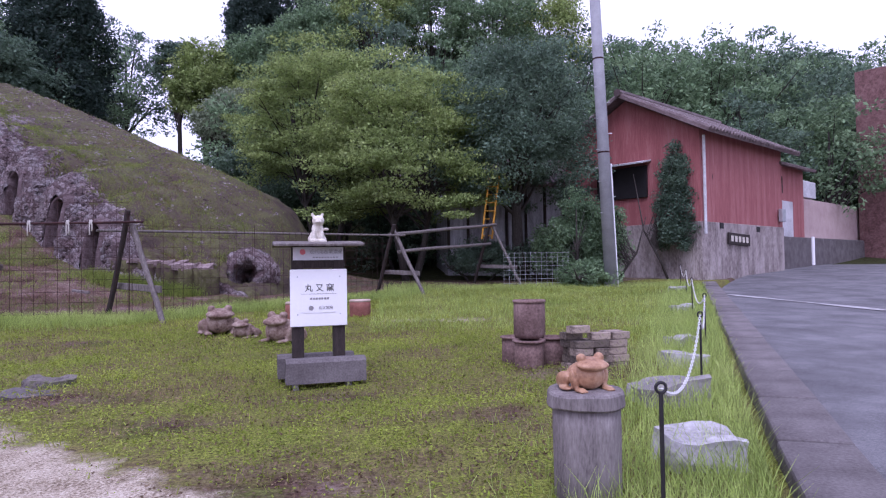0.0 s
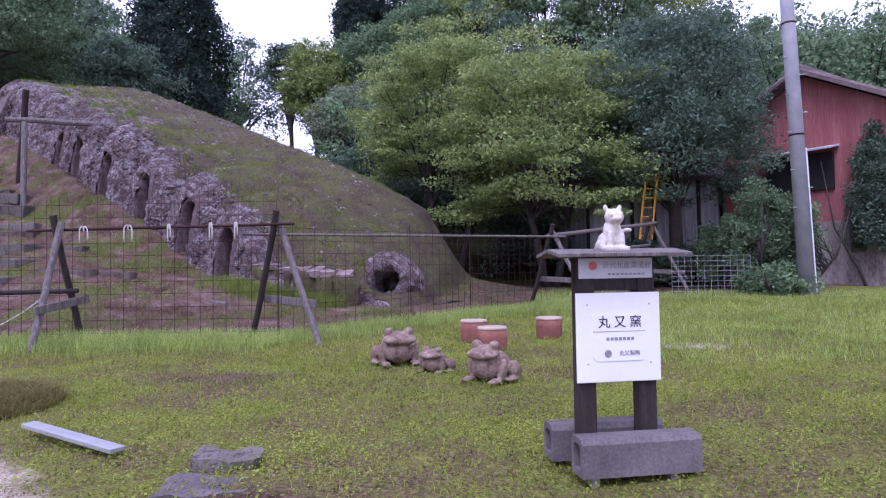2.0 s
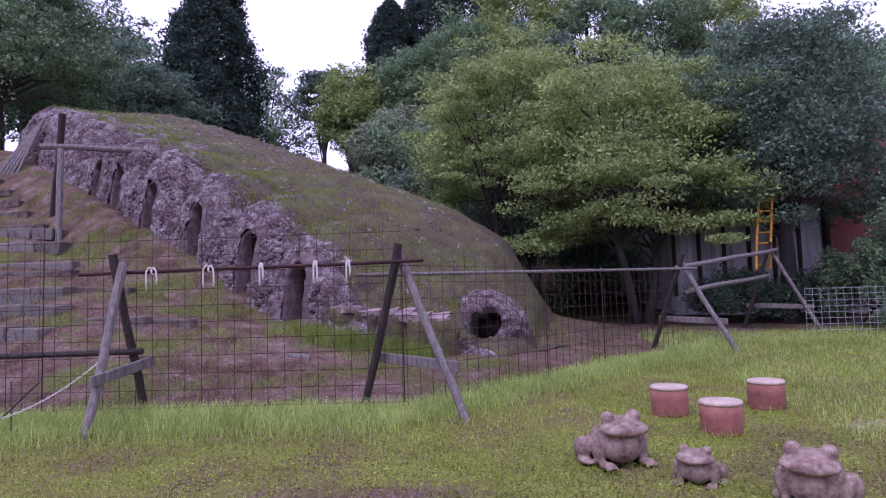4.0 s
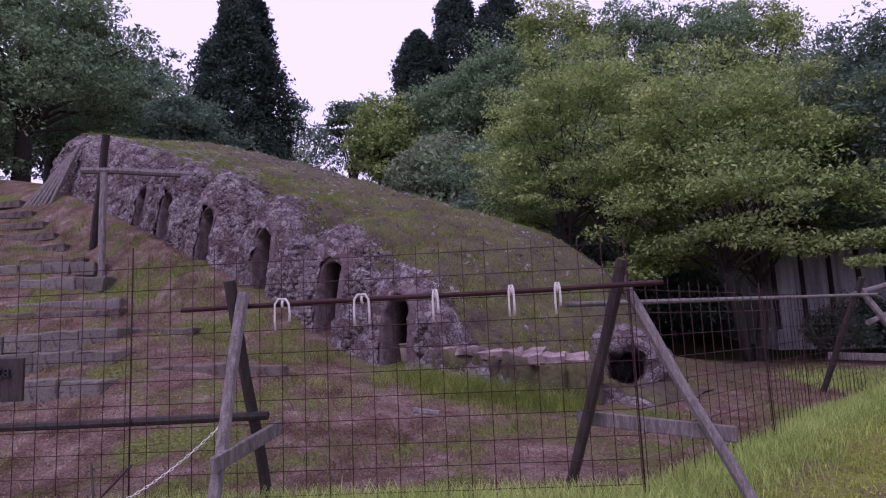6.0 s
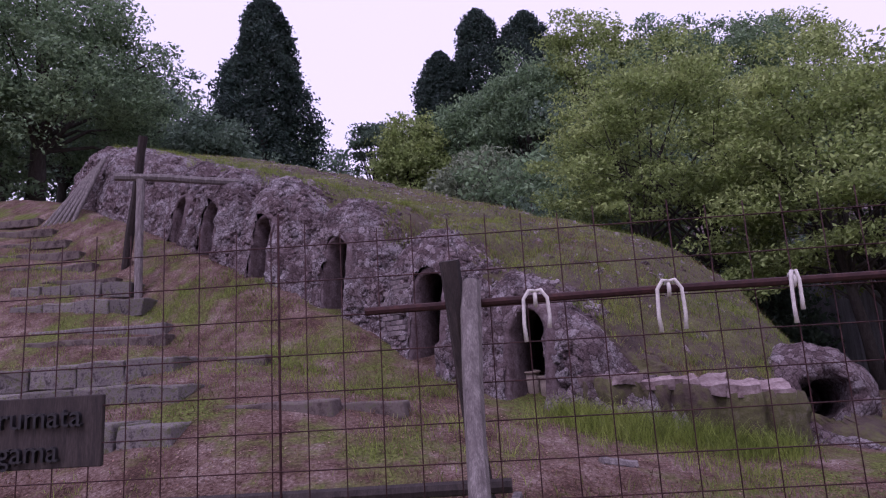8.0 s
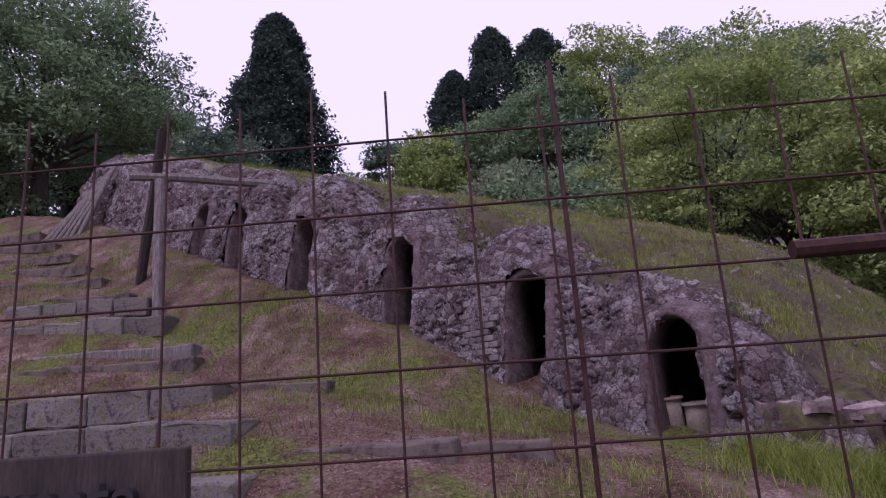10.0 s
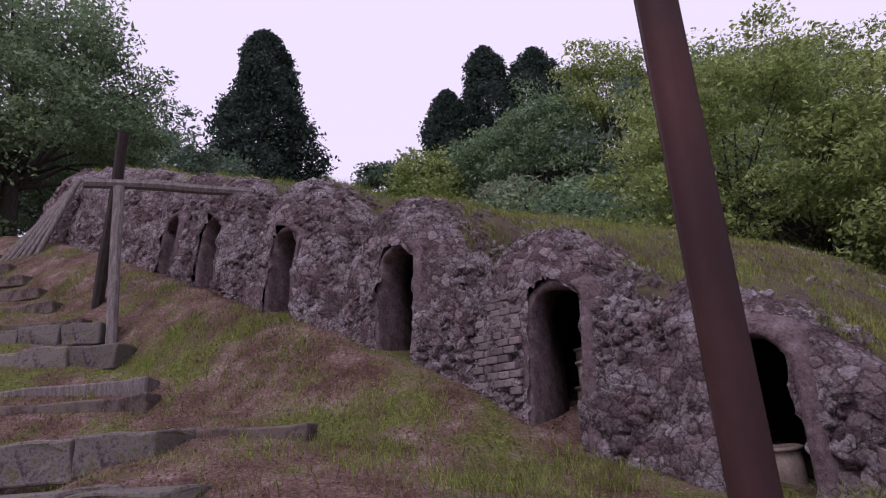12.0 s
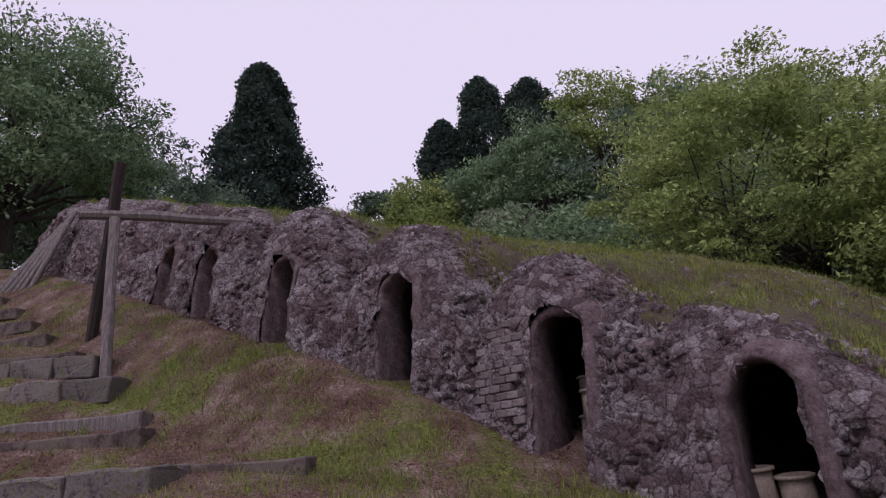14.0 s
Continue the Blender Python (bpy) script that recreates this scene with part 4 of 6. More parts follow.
def red_house():
    h = thing("red_house", HB @ Matrix.Translation((0, 0, 0.3)), "red tin-clad warehouse on a concrete plinth with tiled roof", "house")
    o = -0.3
    L, W = 6.9, 5.4
    bm = bmesh.new()
    box(bm, (L / 2, W / 2, 1.2 + o), (L, W, 2.4), bevel=0.02)
    part("plinth", bm, M["plinth"], h, "stained concrete plinth")
    bm = bmesh.new()
    p = [(0, 0), (0, W), ]
    zs, ze, zr = 2.38 + o, 5.4 + o, 6.85 + o
    v = [bm.verts.new(c) for c in ((0.03, 0.03, zs), (L - .03, 0.03, zs), (L - .03, W - .03, zs), (0.03, W - .03, zs), (0.03, 0.03, ze), (L - .03, 0.03, ze), (L - .03, W - .03, ze), (0.03, W - .03, ze), (0.03, W / 2, zr), (L - .03, W / 2, zr))]
    for f in ((0, 1, 5, 4), (2, 3, 7, 6), (1, 2, 6, 9, 5), (3, 0, 4, 8, 7), (4, 5, 9, 8), (8, 9, 6, 7), (3, 2, 1, 0)):
        bm.faces.new([v[i] for i in f])
    part("wall", bm, M["red_wall"], h, "red painted corrugated wall")
    sl = math.atan2(zr - ze, W / 2)
    for sgn in (-1, 1):
        bm = bmesh.new()
        ln = (W / 2 + 0.5) / math.cos(sl)
        box(bm, (L / 2, ln / 2, 0.0), (L + 0.9, ln, 0.1))
        m = Matrix.Translation((0, W / 2, zr + 0.1)) @ Matrix.Rotation(-sl if sgn > 0 else sl, 4, "X") @ Matrix.Diagonal((1, sgn, 1, 1))
        bm.transform(m)
        bmesh.ops.recalc_face_normals(bm, faces=bm.faces[:])
        part("roof", bm, M["roof"], h, "brown pantile roof slope")
        row = bmesh.new()
        tube(row, [(0, 0, 0.06), (0, ln, 0.06)], 0.085, 6)
        row.transform(m)
        bmesh.ops.recalc_face_normals(row, faces=row.faces[:])
        rm = mesh_of(row, "roll_tile", M["roof"])
        for k in range(34):
            o_ = new("roll_tile", rm)
            o_.parent = h
            o_.location = (-0.45 + (L + 0.9) * (k + 0.5) / 34, 0, 0)
    bm = bmesh.new()
    tube(bm, [(-0.5, W / 2, zr + 0.2), (L + 0.5, W / 2, zr + 0.2)], 0.14, 8)
    part("ridge_tiles", bm, M["roof"], h)
    bm = bmesh.new()
    box(bm, (-0.01, 2.9, 3.9 + o), (0.1, 2.0, 1.1), bevel=0.01)
    part("window", bm, M["black"], h, "dark window band under a small canopy")
    bm = bmesh.new()
    box(bm, (-0.25, 2.9, 4.55 + o), (0.6, 2.3, 0.05), Matrix.Rotation(radians(-12), 4, "Y"))
    part("canopy", bm, M["plaster"], h)
    bm = bmesh.new()
    tube(bm, [(0.15, -0.06, 5.2 + o), (0.15, -0.06, 2.0 + o)], 0.05, 8)
    part("downpipe", bm, M["plaster"], h)
    return h


red_house()


def white_house():
    h = thing("white_house", pose(1.75, 24.4, zg(3, 24.2) + 0.6, 0, 0, 3), "old house with flaking grey plaster walls and tiled roof", "house")
    bm = bmesh.new()
    box(bm, (2.7, 2, 1.1), (5.4, 4, 3.6))
    part("wall", bm, M["board"], h, "flaking grey and white plaster wall")
    for k in range(8):
        bm = bmesh.new()
        box(bm, (0.05 + k * 0.757, -0.03, 1.45), (0.1, 0.1, 2.9), bevel=0.01)
        part("post", bm, M["dark_wood"], h)
    bm = bmesh.new()
    box(bm, (2.7, 0.65, 3.42), (6.3, 2.95, 0.08), Matrix.Rotation(radians(26), 4, "X"))
    part("roof", bm, M["roof"], h)
    tile = bmesh.new()
    tube(tile, [(0, -0.75, 2.82), (0, 2.0, 4.15)], 0.085, 6)
    tm = mesh_of(tile, "roll_tile", M["roof"])
    for k in range(30):
        o = new("roll_tile", tm)
        o.parent = h
        o.location = (-0.42 + 6.24 * (k + 0.5) / 30, 0, 0)
    return h


white_house()


def shed():
    h = thing("shed", pose(-0.45, 28.7, zg(0, 28.4) + 0.45, 0, 0, 12), "dark shed with a grey tiled roof behind the trees", "shed")
    bm = bmesh.new()
    box(bm, (1.8, 1.5, 1.6), (3.6, 3, 3.2))
    part("wall", bm, M["dark_wood"], h)
    bm = bmesh.new()
    box(bm, (1.8, 0.6, 3.75), (4.6, 2.6, 0.08), Matrix.Rotation(radians(24), 4, "X"))
    part("roof", bm, M["roof"], h)
    tile = bmesh.new()
    tube(tile, [(0, -0.6, 3.25), (0, 1.75, 4.33)], 0.085, 6)
    tm = mesh_of(tile, "roll_tile", M["roof"])
    for k in range(22):
        o = new("roll_tile", tm)
        o.parent = h
        o.location = (-0.5 + 4.6 * (k + 0.5) / 22, 0, 0)
    return h


shed()

# utility pole
up = thing("utility_pole", pose(5.95, 17.9, zg(5.95, 17.9) - 0.1, 0, -2.1, 0), "grey concrete utility pole", "pole")
bm = bmesh.new()
tube(bm, [(0, 0, -0.3), (0, 0, 12)], [0.185, 0.13], 24)
part("shaft", bm, M["pole"], up, smooth=True)




# ---- writing ----
def writing(name, body, size, mat, parent, m, depth=0.001, align="CENTER"):
    cu = bpy.data.curves.new(name, "FONT")
    cu.body, cu.size, cu.extrude = body, size, depth
    cu.align_x, cu.align_y = align, "CENTER"
    tmp = new("tmp", cu)
    bpy.context.view_layer.update()
    me = bpy.data.meshes.new_from_object(tmp.evaluated_get(bpy.context.evaluated_depsgraph_get()))
    bpy.data.objects.remove(tmp)
    me.materials.clear()
    me.materials.append(mat)
    o = new(name, me)
    o.parent = parent
    o.matrix_basis = m
    return o


# ---- the sign on its stand ----
def block_bm(w, d, h, z):
    """A hollow-ended concrete block."""
    bm = bmesh.new()
    prof = [(-d / 2, 0), (d / 2, 0), (d / 2, h - 0.03), (d / 2 - 0.025, h), (-d / 2 + 0.025, h), (-d / 2, h - 0.03)]
    inn = [(a * 0.62, 0.035 + b * 0.66) for a, b in prof]
    rings = []
    for x, pr in ((-w / 2 + 0.05, inn), (-w / 2, inn), (-w / 2, prof), (w / 2, prof), (w / 2, inn), (w / 2 - 0.05, inn)):
        rings.append([bm.verts.new((x, a, b + z)) for a, b in pr])
    for a, b in zip(rings, rings[1:]):
        for i in range(6):
            bm.faces.new((a[i], b[i], b[(i + 1) % 6], a[(i + 1) % 6]))
    bm.faces.new(rings[0])
    bm.faces.new(rings[-1][::-1])
    bmesh.ops.recalc_face_normals(bm, faces=bm.faces[:])
    return bm


def sign():
    s = thing("information_sign", pose(-0.77, 5.94, -0.05 + 0.026 * 5.85, 0, 0, 13), "white kiln sign on dark posts set in concrete blocks", "sign")
    for y, x in ((-0.17, 0.045), (0.17, -0.01)):
        b = part("base_block", block_bm(0.7, 0.17, 0.21, -0.04), M["kerb"], s, "grey hollow concrete block")
        b.location = (x, y, 0)
        for fx in (-0.22, 0.24):
            bm = bmesh.new()
            box(bm, (fx, y, -0.09), (0.05, 0.12, 0.1), bevel=0.005)
            part("foot", bm, M["concrete"], s)
    for x in (-0.185, 0.185):
        bm = bmesh.new()
        box(bm, (x, 0, 0.56), (0.105, 0.1, 1.22), bevel=0.006)
        part("post", bm, M["dark_wood"], s)
    bm = bmesh.new()
    box(bm, (0, -0.1, 1.19), (0.8, 0.22, 0.022), Matrix.Rotation(radians(8), 4, "X"), 0.004)
    box(bm, (0, 0.1, 1.19), (0.8, 0.22, 0.022), Matrix.Rotation(radians(-8), 4, "X"), 0.004)
    part("roof_board", bm, M["wood"], s, "weathered little plank roof")
    bm = bmesh.new()
    box(bm, (0, 0, 1.07), (0.475, 0.07, 0.2), bevel=0.004)
    part("crosspiece", bm, M["dark_wood"], s)
    bm = bmesh.new()
    box(bm, (0, -0.045, 1.1), (0.455, 0.012, 0.12), bevel=0.003)
    tp = part("title_plate", bm, M["title"], s, "pale grey plate with a red mark")
    up_ = Matrix.Rotation(radians(90), 4, "X")
    writing("title_text", "近代化産業遺産", 0.043, M["ink_pale"], tp, Matrix.Translation((0.07, -0.0525, 1.115)) @ up_)
    bm = bmesh.new()
    bmesh.ops.create_circle(bm, cap_ends=True, radius=0.026, segments=24, matrix=Matrix.Translation((-0.14, -0.0525, 1.115)) @ up_)
    part("red_mark", bm, M["ink_red"], tp)
    bm = bmesh.new()
    for k in range(9):
        box(bm, (-0.04 + k * 0.026, -0.0525, 1.065), (0.018, 0.001, 0.011))
    part("small_print", bm, M["ink_pale"], tp)
    bm = bmesh.new()
    box(bm, (0, -0.065, 0.7), (0.51, 0.02, 0.515), bevel=0.006)
    bd = part("board", bm, M["white"], s, "white board with black writing")
    bm = bmesh.new()
    v = [bm.verts.new((x, -0.0795, z)) for x, z in ((-0.16, 0.83), (0.165, 0.83), (0.165, 0.6), (0.14, 0.565), (-0.14, 0.565), (-0.165, 0.6))]
    bm.faces.new(v)
    r = bmesh.ops.extrude_face_region(bm, geom=bm.faces[:])
    bmesh.ops.translate(bm, verts=[e for e in r["geom"] if isinstance(e, bmesh.types.BMVert)], vec=(0, 0.005, 0))
    bmesh.ops.recalc_face_normals(bm, faces=bm.faces[:])
    part("name_plate", bm, M["white"], bd)
    writing("name_text", "丸 又 窯", 0.075, M["ink"], bd, Matrix.Translation((0.005, -0.0815, 0.785)) @ up_)
    writing("maker_text", "丸又製陶", 0.032, M["ink_pale"], bd, Matrix.Translation((0.06, -0.0815, 0.607)) @ up_)
    bm = bmesh.new()
    box(bm, (0, -0.081, 0.735), (0.32, 0.001, 0.003))
    part("rule", bm, M["ink_pale"], bd)
    bm = bmesh.new()
    for k in range(7):
        box(bm, (-0.07 + k * 0.025, -0.081, 0.692), (0.018, 0.001, 0.018))
    part("small_print", bm, M["ink_pale"], bd)
    bm = bmesh.new()
    lathe(bm, [(0.022, 0), (0.022, 0.001)], 24)
    inner = bmesh.ops.create_cube(bm, size=0.02)
    bmesh.ops.delete(bm, geom=inner["verts"], context="VERTS")
    bm.transform(Matrix.Translation((-0.07, -0.0805, 0.607)) @ up_)
    part("round_mark", bm, M["ink_pale"], bd)
    for x in (-0.19, 0.19):
        for z in (0.55, 0.89):
            bm = bmesh.new()
            lathe(bm, [(0.006, 0), (0.006, 0.002), (0.002, 0.004)], 10)
            bm.transform(Matrix.Translation((x, -0.0745, z)) @ up_)
            part("screw", bm, M["metal"], bd)
    return s


sg = sign()


def blob(bm, c, s, rot=(0, 0, 0), sub=2):
    r = bmesh.ops.create_icosphere(bm, subdivisions=sub, radius=1)
    m = Matrix.Translation(c) @ Euler([radians(a) for a in rot]).to_matrix().to_4x4() @ Matrix.Diagonal((*s, 1))
    bmesh.ops.transform(bm, matrix=m, verts=r["verts"])


def fused(bm, name, mat, voxel):
    """Overlapping lumps fused into one skin."""
    me = mesh_of(bm, name, mat)
    tmp = new("tmp", me)
    md = tmp.modifiers.new("fuse", "REMESH")
    md.mode, md.voxel_size = "VOXEL", voxel
    sm = tmp.modifiers.new("smooth", "SMOOTH")
    sm.factor, sm.iterations = 0.5, 4
    bpy.context.view_layer.update()
    out = bpy.data.meshes.new_from_object(tmp.evaluated_get(bpy.context.evaluated_depsgraph_get()))
    bpy.data.objects.remove(tmp)
    out.name = name
    out.shade_smooth()
    return out


def guardian_statue():
    """Small pale seated guardian beast, one mesh; faces -y."""
    bm = bmesh.new()
    blob(bm, (0, 0.03, 0.06), (0.07, 0.09, 0.065))
    blob(bm, (0, -0.01, 0.12), (0.055, 0.05, 0.08))
    blob(bm, (0.005, -0.03, 0.2), (0.058, 0.055, 0.052))
    for sx in (-1, 1):
        blob(bm, (sx * 0.042, -0.02, 0.25), (0.016, 0.012, 0.026), (0, sx * 18, 0))
        blob(bm, (sx * 0.035, -0.06, 0.06), (0.02, 0.022, 0.06))
        blob(bm, (sx * 0.055, 0.03, 0.035), (0.03, 0.06, 0.035))
        blob(bm, (sx * 0.025, -0.078, 0.21), (0.013, 0.01, 0.01))
    blob(bm, (0, -0.08, 0.185), (0.034, 0.03, 0.018))
    blob(bm, (0.07, -0.06, 0.12), (0.03, 0.03, 0.014))
    box(bm, (0, 0, 0.012), (0.15, 0.19, 0.03))
    return fused(bm, "guardian_statue", M["chalk"], 0.007)


M["chalk"] = material("chalky_clay", [(0.36, 0.31, 0.25), (0.56, 0.52, 0.45), (0.7, 0.67, 0.6)], 14, 0.9, 0.5, 60, dist=0.004)
gs = tagged(new("guardian_statue", guardian_statue()), "small pale clay guardian beast on the sign's roof", "statue")
gs.matrix_world = pose(-0.77, 5.93, -0.05 + 0.026 * 5.85 + 1.2, 0, 0, 14)


def frog(w, mat, name, seed, wide=1.0):
    """A seated clay frog facing -y, about w wide, one mesh."""
    bm = bmesh.new()
    blob(bm, (0, 0.12, 0.34), (0.4 * wide, 0.48, 0.3), (-22, 0, 0), 3)
    blob(bm, (0, -0.2, 0.34), (0.36 * wide, 0.27, 0.32), (0, 0, 0), 3)
    blob(bm, (0, -0.3, 0.6), (0.42 * wide, 0.3, 0.12), (8, 0, 0), 3)
    blob(bm, (0, -0.2, 0.68), (0.3 * wide, 0.26, 0.1), (8, 0, 0), 2)
    for sx in (-1, 1):
        blob(bm, (sx * 0.24 * wide, -0.2, 0.76), (0.12, 0.13, 0.12))
        blob(bm, (sx * 0.4 * wide, -0.14, 0.24), (0.1, 0.12, 0.27), (0, sx * 12, 0))
        blob(bm, (sx * 0.36 * wide, -0.36, 0.05), (0.13, 0.18, 0.06))
        blob(bm, (sx * 0.44 * wide, 0.28, 0.22), (0.15, 0.34, 0.2), (-18, 0, sx * 8))
        blob(bm, (sx * 0.5 * wide, 0.1, 0.05), (0.12, 0.24, 0.06))
        for k in (-1, 0, 1):
            blob(bm, (sx * 0.36 * wide + k * 0.07, -0.5, 0.035), (0.035, 0.07, 0.035))
    rg_ = random.Random(seed)
    for k in range(26):
        a, b = rg_.uniform(-0.35, 0.35), rg_.uniform(0, 0.5)
        blob(bm, (a * wide, b - 0.05, 0.62 - b * 0.35 - abs(a) * 0.2), (0.035, 0.035, 0.03), sub=1)
    bm.transform(Matrix.Scale(w, 4))
    return fused(bm, name, mat, 0.022 * w)


def put(name, me, m, label, category, group=""):
    o = tagged(new(name, me), label, category, group)
    o.matrix_world = m
    return o


big_frog = frog(0.46, M["clay"], "frog_statue", 1)
put("frog_statue", big_frog, pose(-2.55, 9.12, zg(-2.55, 9.1) - 0.01, 0, 0, 22), "large brown clay frog statue on the lawn", "statue", "clay frogs")
put("frog_statue", frog(0.3, M["clay"], "small_frog", 2), pose(-2.08, 8.62, zg(-2.1, 8.6) - 0.01, 0, 0, -28), "small brown clay frog beside a larger one", "statue", "clay frogs")
put("frog_statue", frog(0.44, M["clay"], "frog_statue_b", 3, 0.92), pose(-1.51, 8.2, zg(-1.5, 8.2) - 0.01, 0, 0, -32), "large brown clay frog statue turned aside", "statue", "clay frogs")

# pillar with a glazed frog
pl = thing("pillar", pose(0.82, 2.85, zg(0.8, 2.85) - 0.045), "weathered grey concrete pillar with a chipped round cap", "pillar")
bm = bmesh.new()
lathe(bm, [(0.15, -0.2), (0.15, 0.2), (0.152, 0.36), (0.15, 0.47)], 40)
roughen(bm, 0.004, 14)
part("shaft", bm, M["pillar"], pl, smooth=True)
bm = bmesh.new()
lathe(bm, [(0.15, 0.455), (0.168, 0.458), (0.174, 0.466), (0.174, 0.518), (0.168, 0.528), (0.05, 0.53)], 40)
roughen(bm, 0.011, 9)
part("cap", bm, M["pillar"], pl, "chipped concrete cap")
put("frog_statue", frog(0.19, M["frog_tan"], "glazed_frog", 4), pose(0.82, 2.85, zg(0.8, 2.85) + 0.485, 0, 0, 16), "tan glazed frog figure sitting on the pillar", "statue")


# clay stools
def stool():
    t = thing("clay_stool", Matrix(), "round terracotta stool with a pale top", "stool", "clay stools")
    bm = bmesh.new()
    lathe(bm, [(0.165, -0.05), (0.175, 0.02), (0.18, 0.15), (0.178, 0.26)], 32)
    part("body", bm, M["terracotta"], t, smooth=True)
    bm = bmesh.new()
    lathe(bm, [(0.18, 0.25), (0.184, 0.272), (0.17, 0.287), (0.02, 0.29)], 32)
    part("top", bm, M["buff"], t, "pale worn top", True)
    return t


st = stool()
st.matrix_world = pose(-1.75, 10.75, zg(-1.75, 10.75))
copy_thing(st, pose(-1.5, 9.95, zg(-1.5, 9.95), 0, 0, 40))
copy_thing(st, pose(-0.72, 11.0, zg(-0.72, 11), 0, 0, 80))


# fired clay jars
def jar(name, r, h, mat, label, rim=0.02):
    t = thing(name, Matrix(), label, "jar", "stacked clay jars")
    bm = bmesh.new()
    lathe(bm, [(r * 0.9, 0), (r, h * 0.1), (r, h * 0.5), (r * 0.985, h * 0.93), (r * 0.86, h * 0.93), (r * 0.82, h * 0.2)], 32)
    roughen(bm, 0.004, 12)
    part("body", bm, mat, t, smooth=True)
    bm = bmesh.new()
    prof = [(r * 1.0, h * 0.92), (r + rim, h * 0.94), (r + rim, h * 0.985), (r, h), (r * 0.86, h), (r * 0.85, h * 0.9)]
    lathe(bm, prof, 32)
    part("rim", bm, mat, t, smooth=True)
    return t


M["jar"] = material("saggar_clay", [(0.07, 0.04, 0.036), (0.15, 0.095, 0.085), (0.24, 0.165, 0.15)], 5, 0.85, 0.4, 40, rand=0.2, dist=0.005)
j0 = jar("clay_jar", 0.135, 0.3, M["jar"], "brown fired clay jar standing in the grass")
zb = zg(1.2, 6.05) - 0.02
j0.matrix_world = pose(1.17, 5.92, zb, 2, 0, 0)
copy_thing(j0, pose(1.1, 6.22, zb, 0, 1, 50))
copy_thing(j0, pose(1.43, 6.12, zb, 0, 0, 120))
j1 = jar("clay_jar", 0.15, 0.36, M["jar"], "brown clay jar stacked on others", 0.008)
j1.matrix_world = pose(1.21, 6.07, zb + 0.298, 0, 0, 20)

# brick pile
bp = thing("brick_pile", pose(1.78, 5.85, zg(1.78, 5.85), 0, 0, 12), "pile of old firebricks in the grass", "bricks")
bm = bmesh.new()
box(bm, (0, 0, 0), (0.185, 0.11, 0.066), bevel=0.006)
roughen(bm, 0.004, 20)
brick_me = mesh_of(bm, "brick", M["brick"])
rg = random.Random(4)
for layer in range(6):
    for k in range(3 if layer < 5 else 2):
        for row in range(2):
            if layer > 3 and rg.random() < 0.35:
                continue
            b = new("brick", brick_me)
            b.parent = bp
            turn = 90 if (layer + k) % 3 == 0 else 0
            b.matrix_basis = pose(-0.19 + k * 0.19 + rg.uniform(-0.02, 0.02), -0.06 + row * 0.13 + rg.uniform(-0.01, 0.01), 0.033 + layer * 0.069, 0, 0, turn * (row == 0 and k == 1) + rg.uniform(-5, 5))

# stepping stones
rg = random.Random(6)


def slab_stone(w, d, h, seed, mat):
    bm = bmesh.new()
    box(bm, (0, 0, 0), (w, d, h))
    bmesh.ops.subdivide_edges(bm, edges=bm.edges[:], cuts=4, use_grid_fill=True)
    for v in bm.verts:
        r = Vector((v.co.x / w, v.co.y / d, 0)).length
        v.co.x *= 1 - 0.35 * max(r - 0.45, 0)
        v.co.y *= 1 - 0.35 * max(r - 0.45, 0)
        v.co += noise.noise_vector(v.co * 6 + Vector((seed * 9.1, 0, 0))) * 0.045
    return mesh_of(bm, "slab", mat)


for i, (x, y, w, d, mat) in enumerate(((1.52, 3.25, 0.42, 0.32, "flat_stone"), (1.9, 4.5, 0.52, 0.4, "concrete"), (2.54, 5.68, 0.4, 0.28, "flat_stone"), (3.0, 6.75, 0.32, 0.24, "flat_stone"), (4.6, 10.3, 0.36, 0.26, "flat_stone"), (6.6, 15.0, 0.4, 0.3, "flat_stone"))):
    put("flat_stone", slab_stone(w, d, 0.16, i, M[mat]), pose(x, y, zg(x, y) + 0.07, rg.uniform(-6, 6), rg.uniform(-6, 6), rg.uniform(-30, 30)), "flat grey stone laid in the grass", "stone", "flat stones")


# posts and white chain
def chain_post(x, y, h):
    t = thing("chain_post", Matrix.Translation((x, y, zg(x, y))), "thin dark iron post with a ring", "post", "chain posts")
    bm = bmesh.new()
    tube(bm, [(0, 0, -0.1), (0, 0, h)], 0.0085, 8)
    part("rod", bm, M["black"], t)
    bm = bmesh.new()
    pts = [(0.019 * math.cos(a), 0, h + 0.015 + 0.019 * math.sin(a)) for a in np.linspace(0, 2 * math.pi, 14)]
    tube(bm, pts, 0.006, 6)
    part("ring", bm, M["black"], t)
    return Vector((x, y, zg(x, y) + h + 0.01))


def link_mesh():
    bm = bmesh.new()
    pts = [(0.0075 * math.cos(a), 0, 0.017 * math.sin(a)) for a in np.linspace(0, 2 * math.pi, 11)]
    tube(bm, pts, 0.0026, 5, cap=False)
    return mesh_of(bm, "link", M["chain"], True)


LINK = link_mesh()


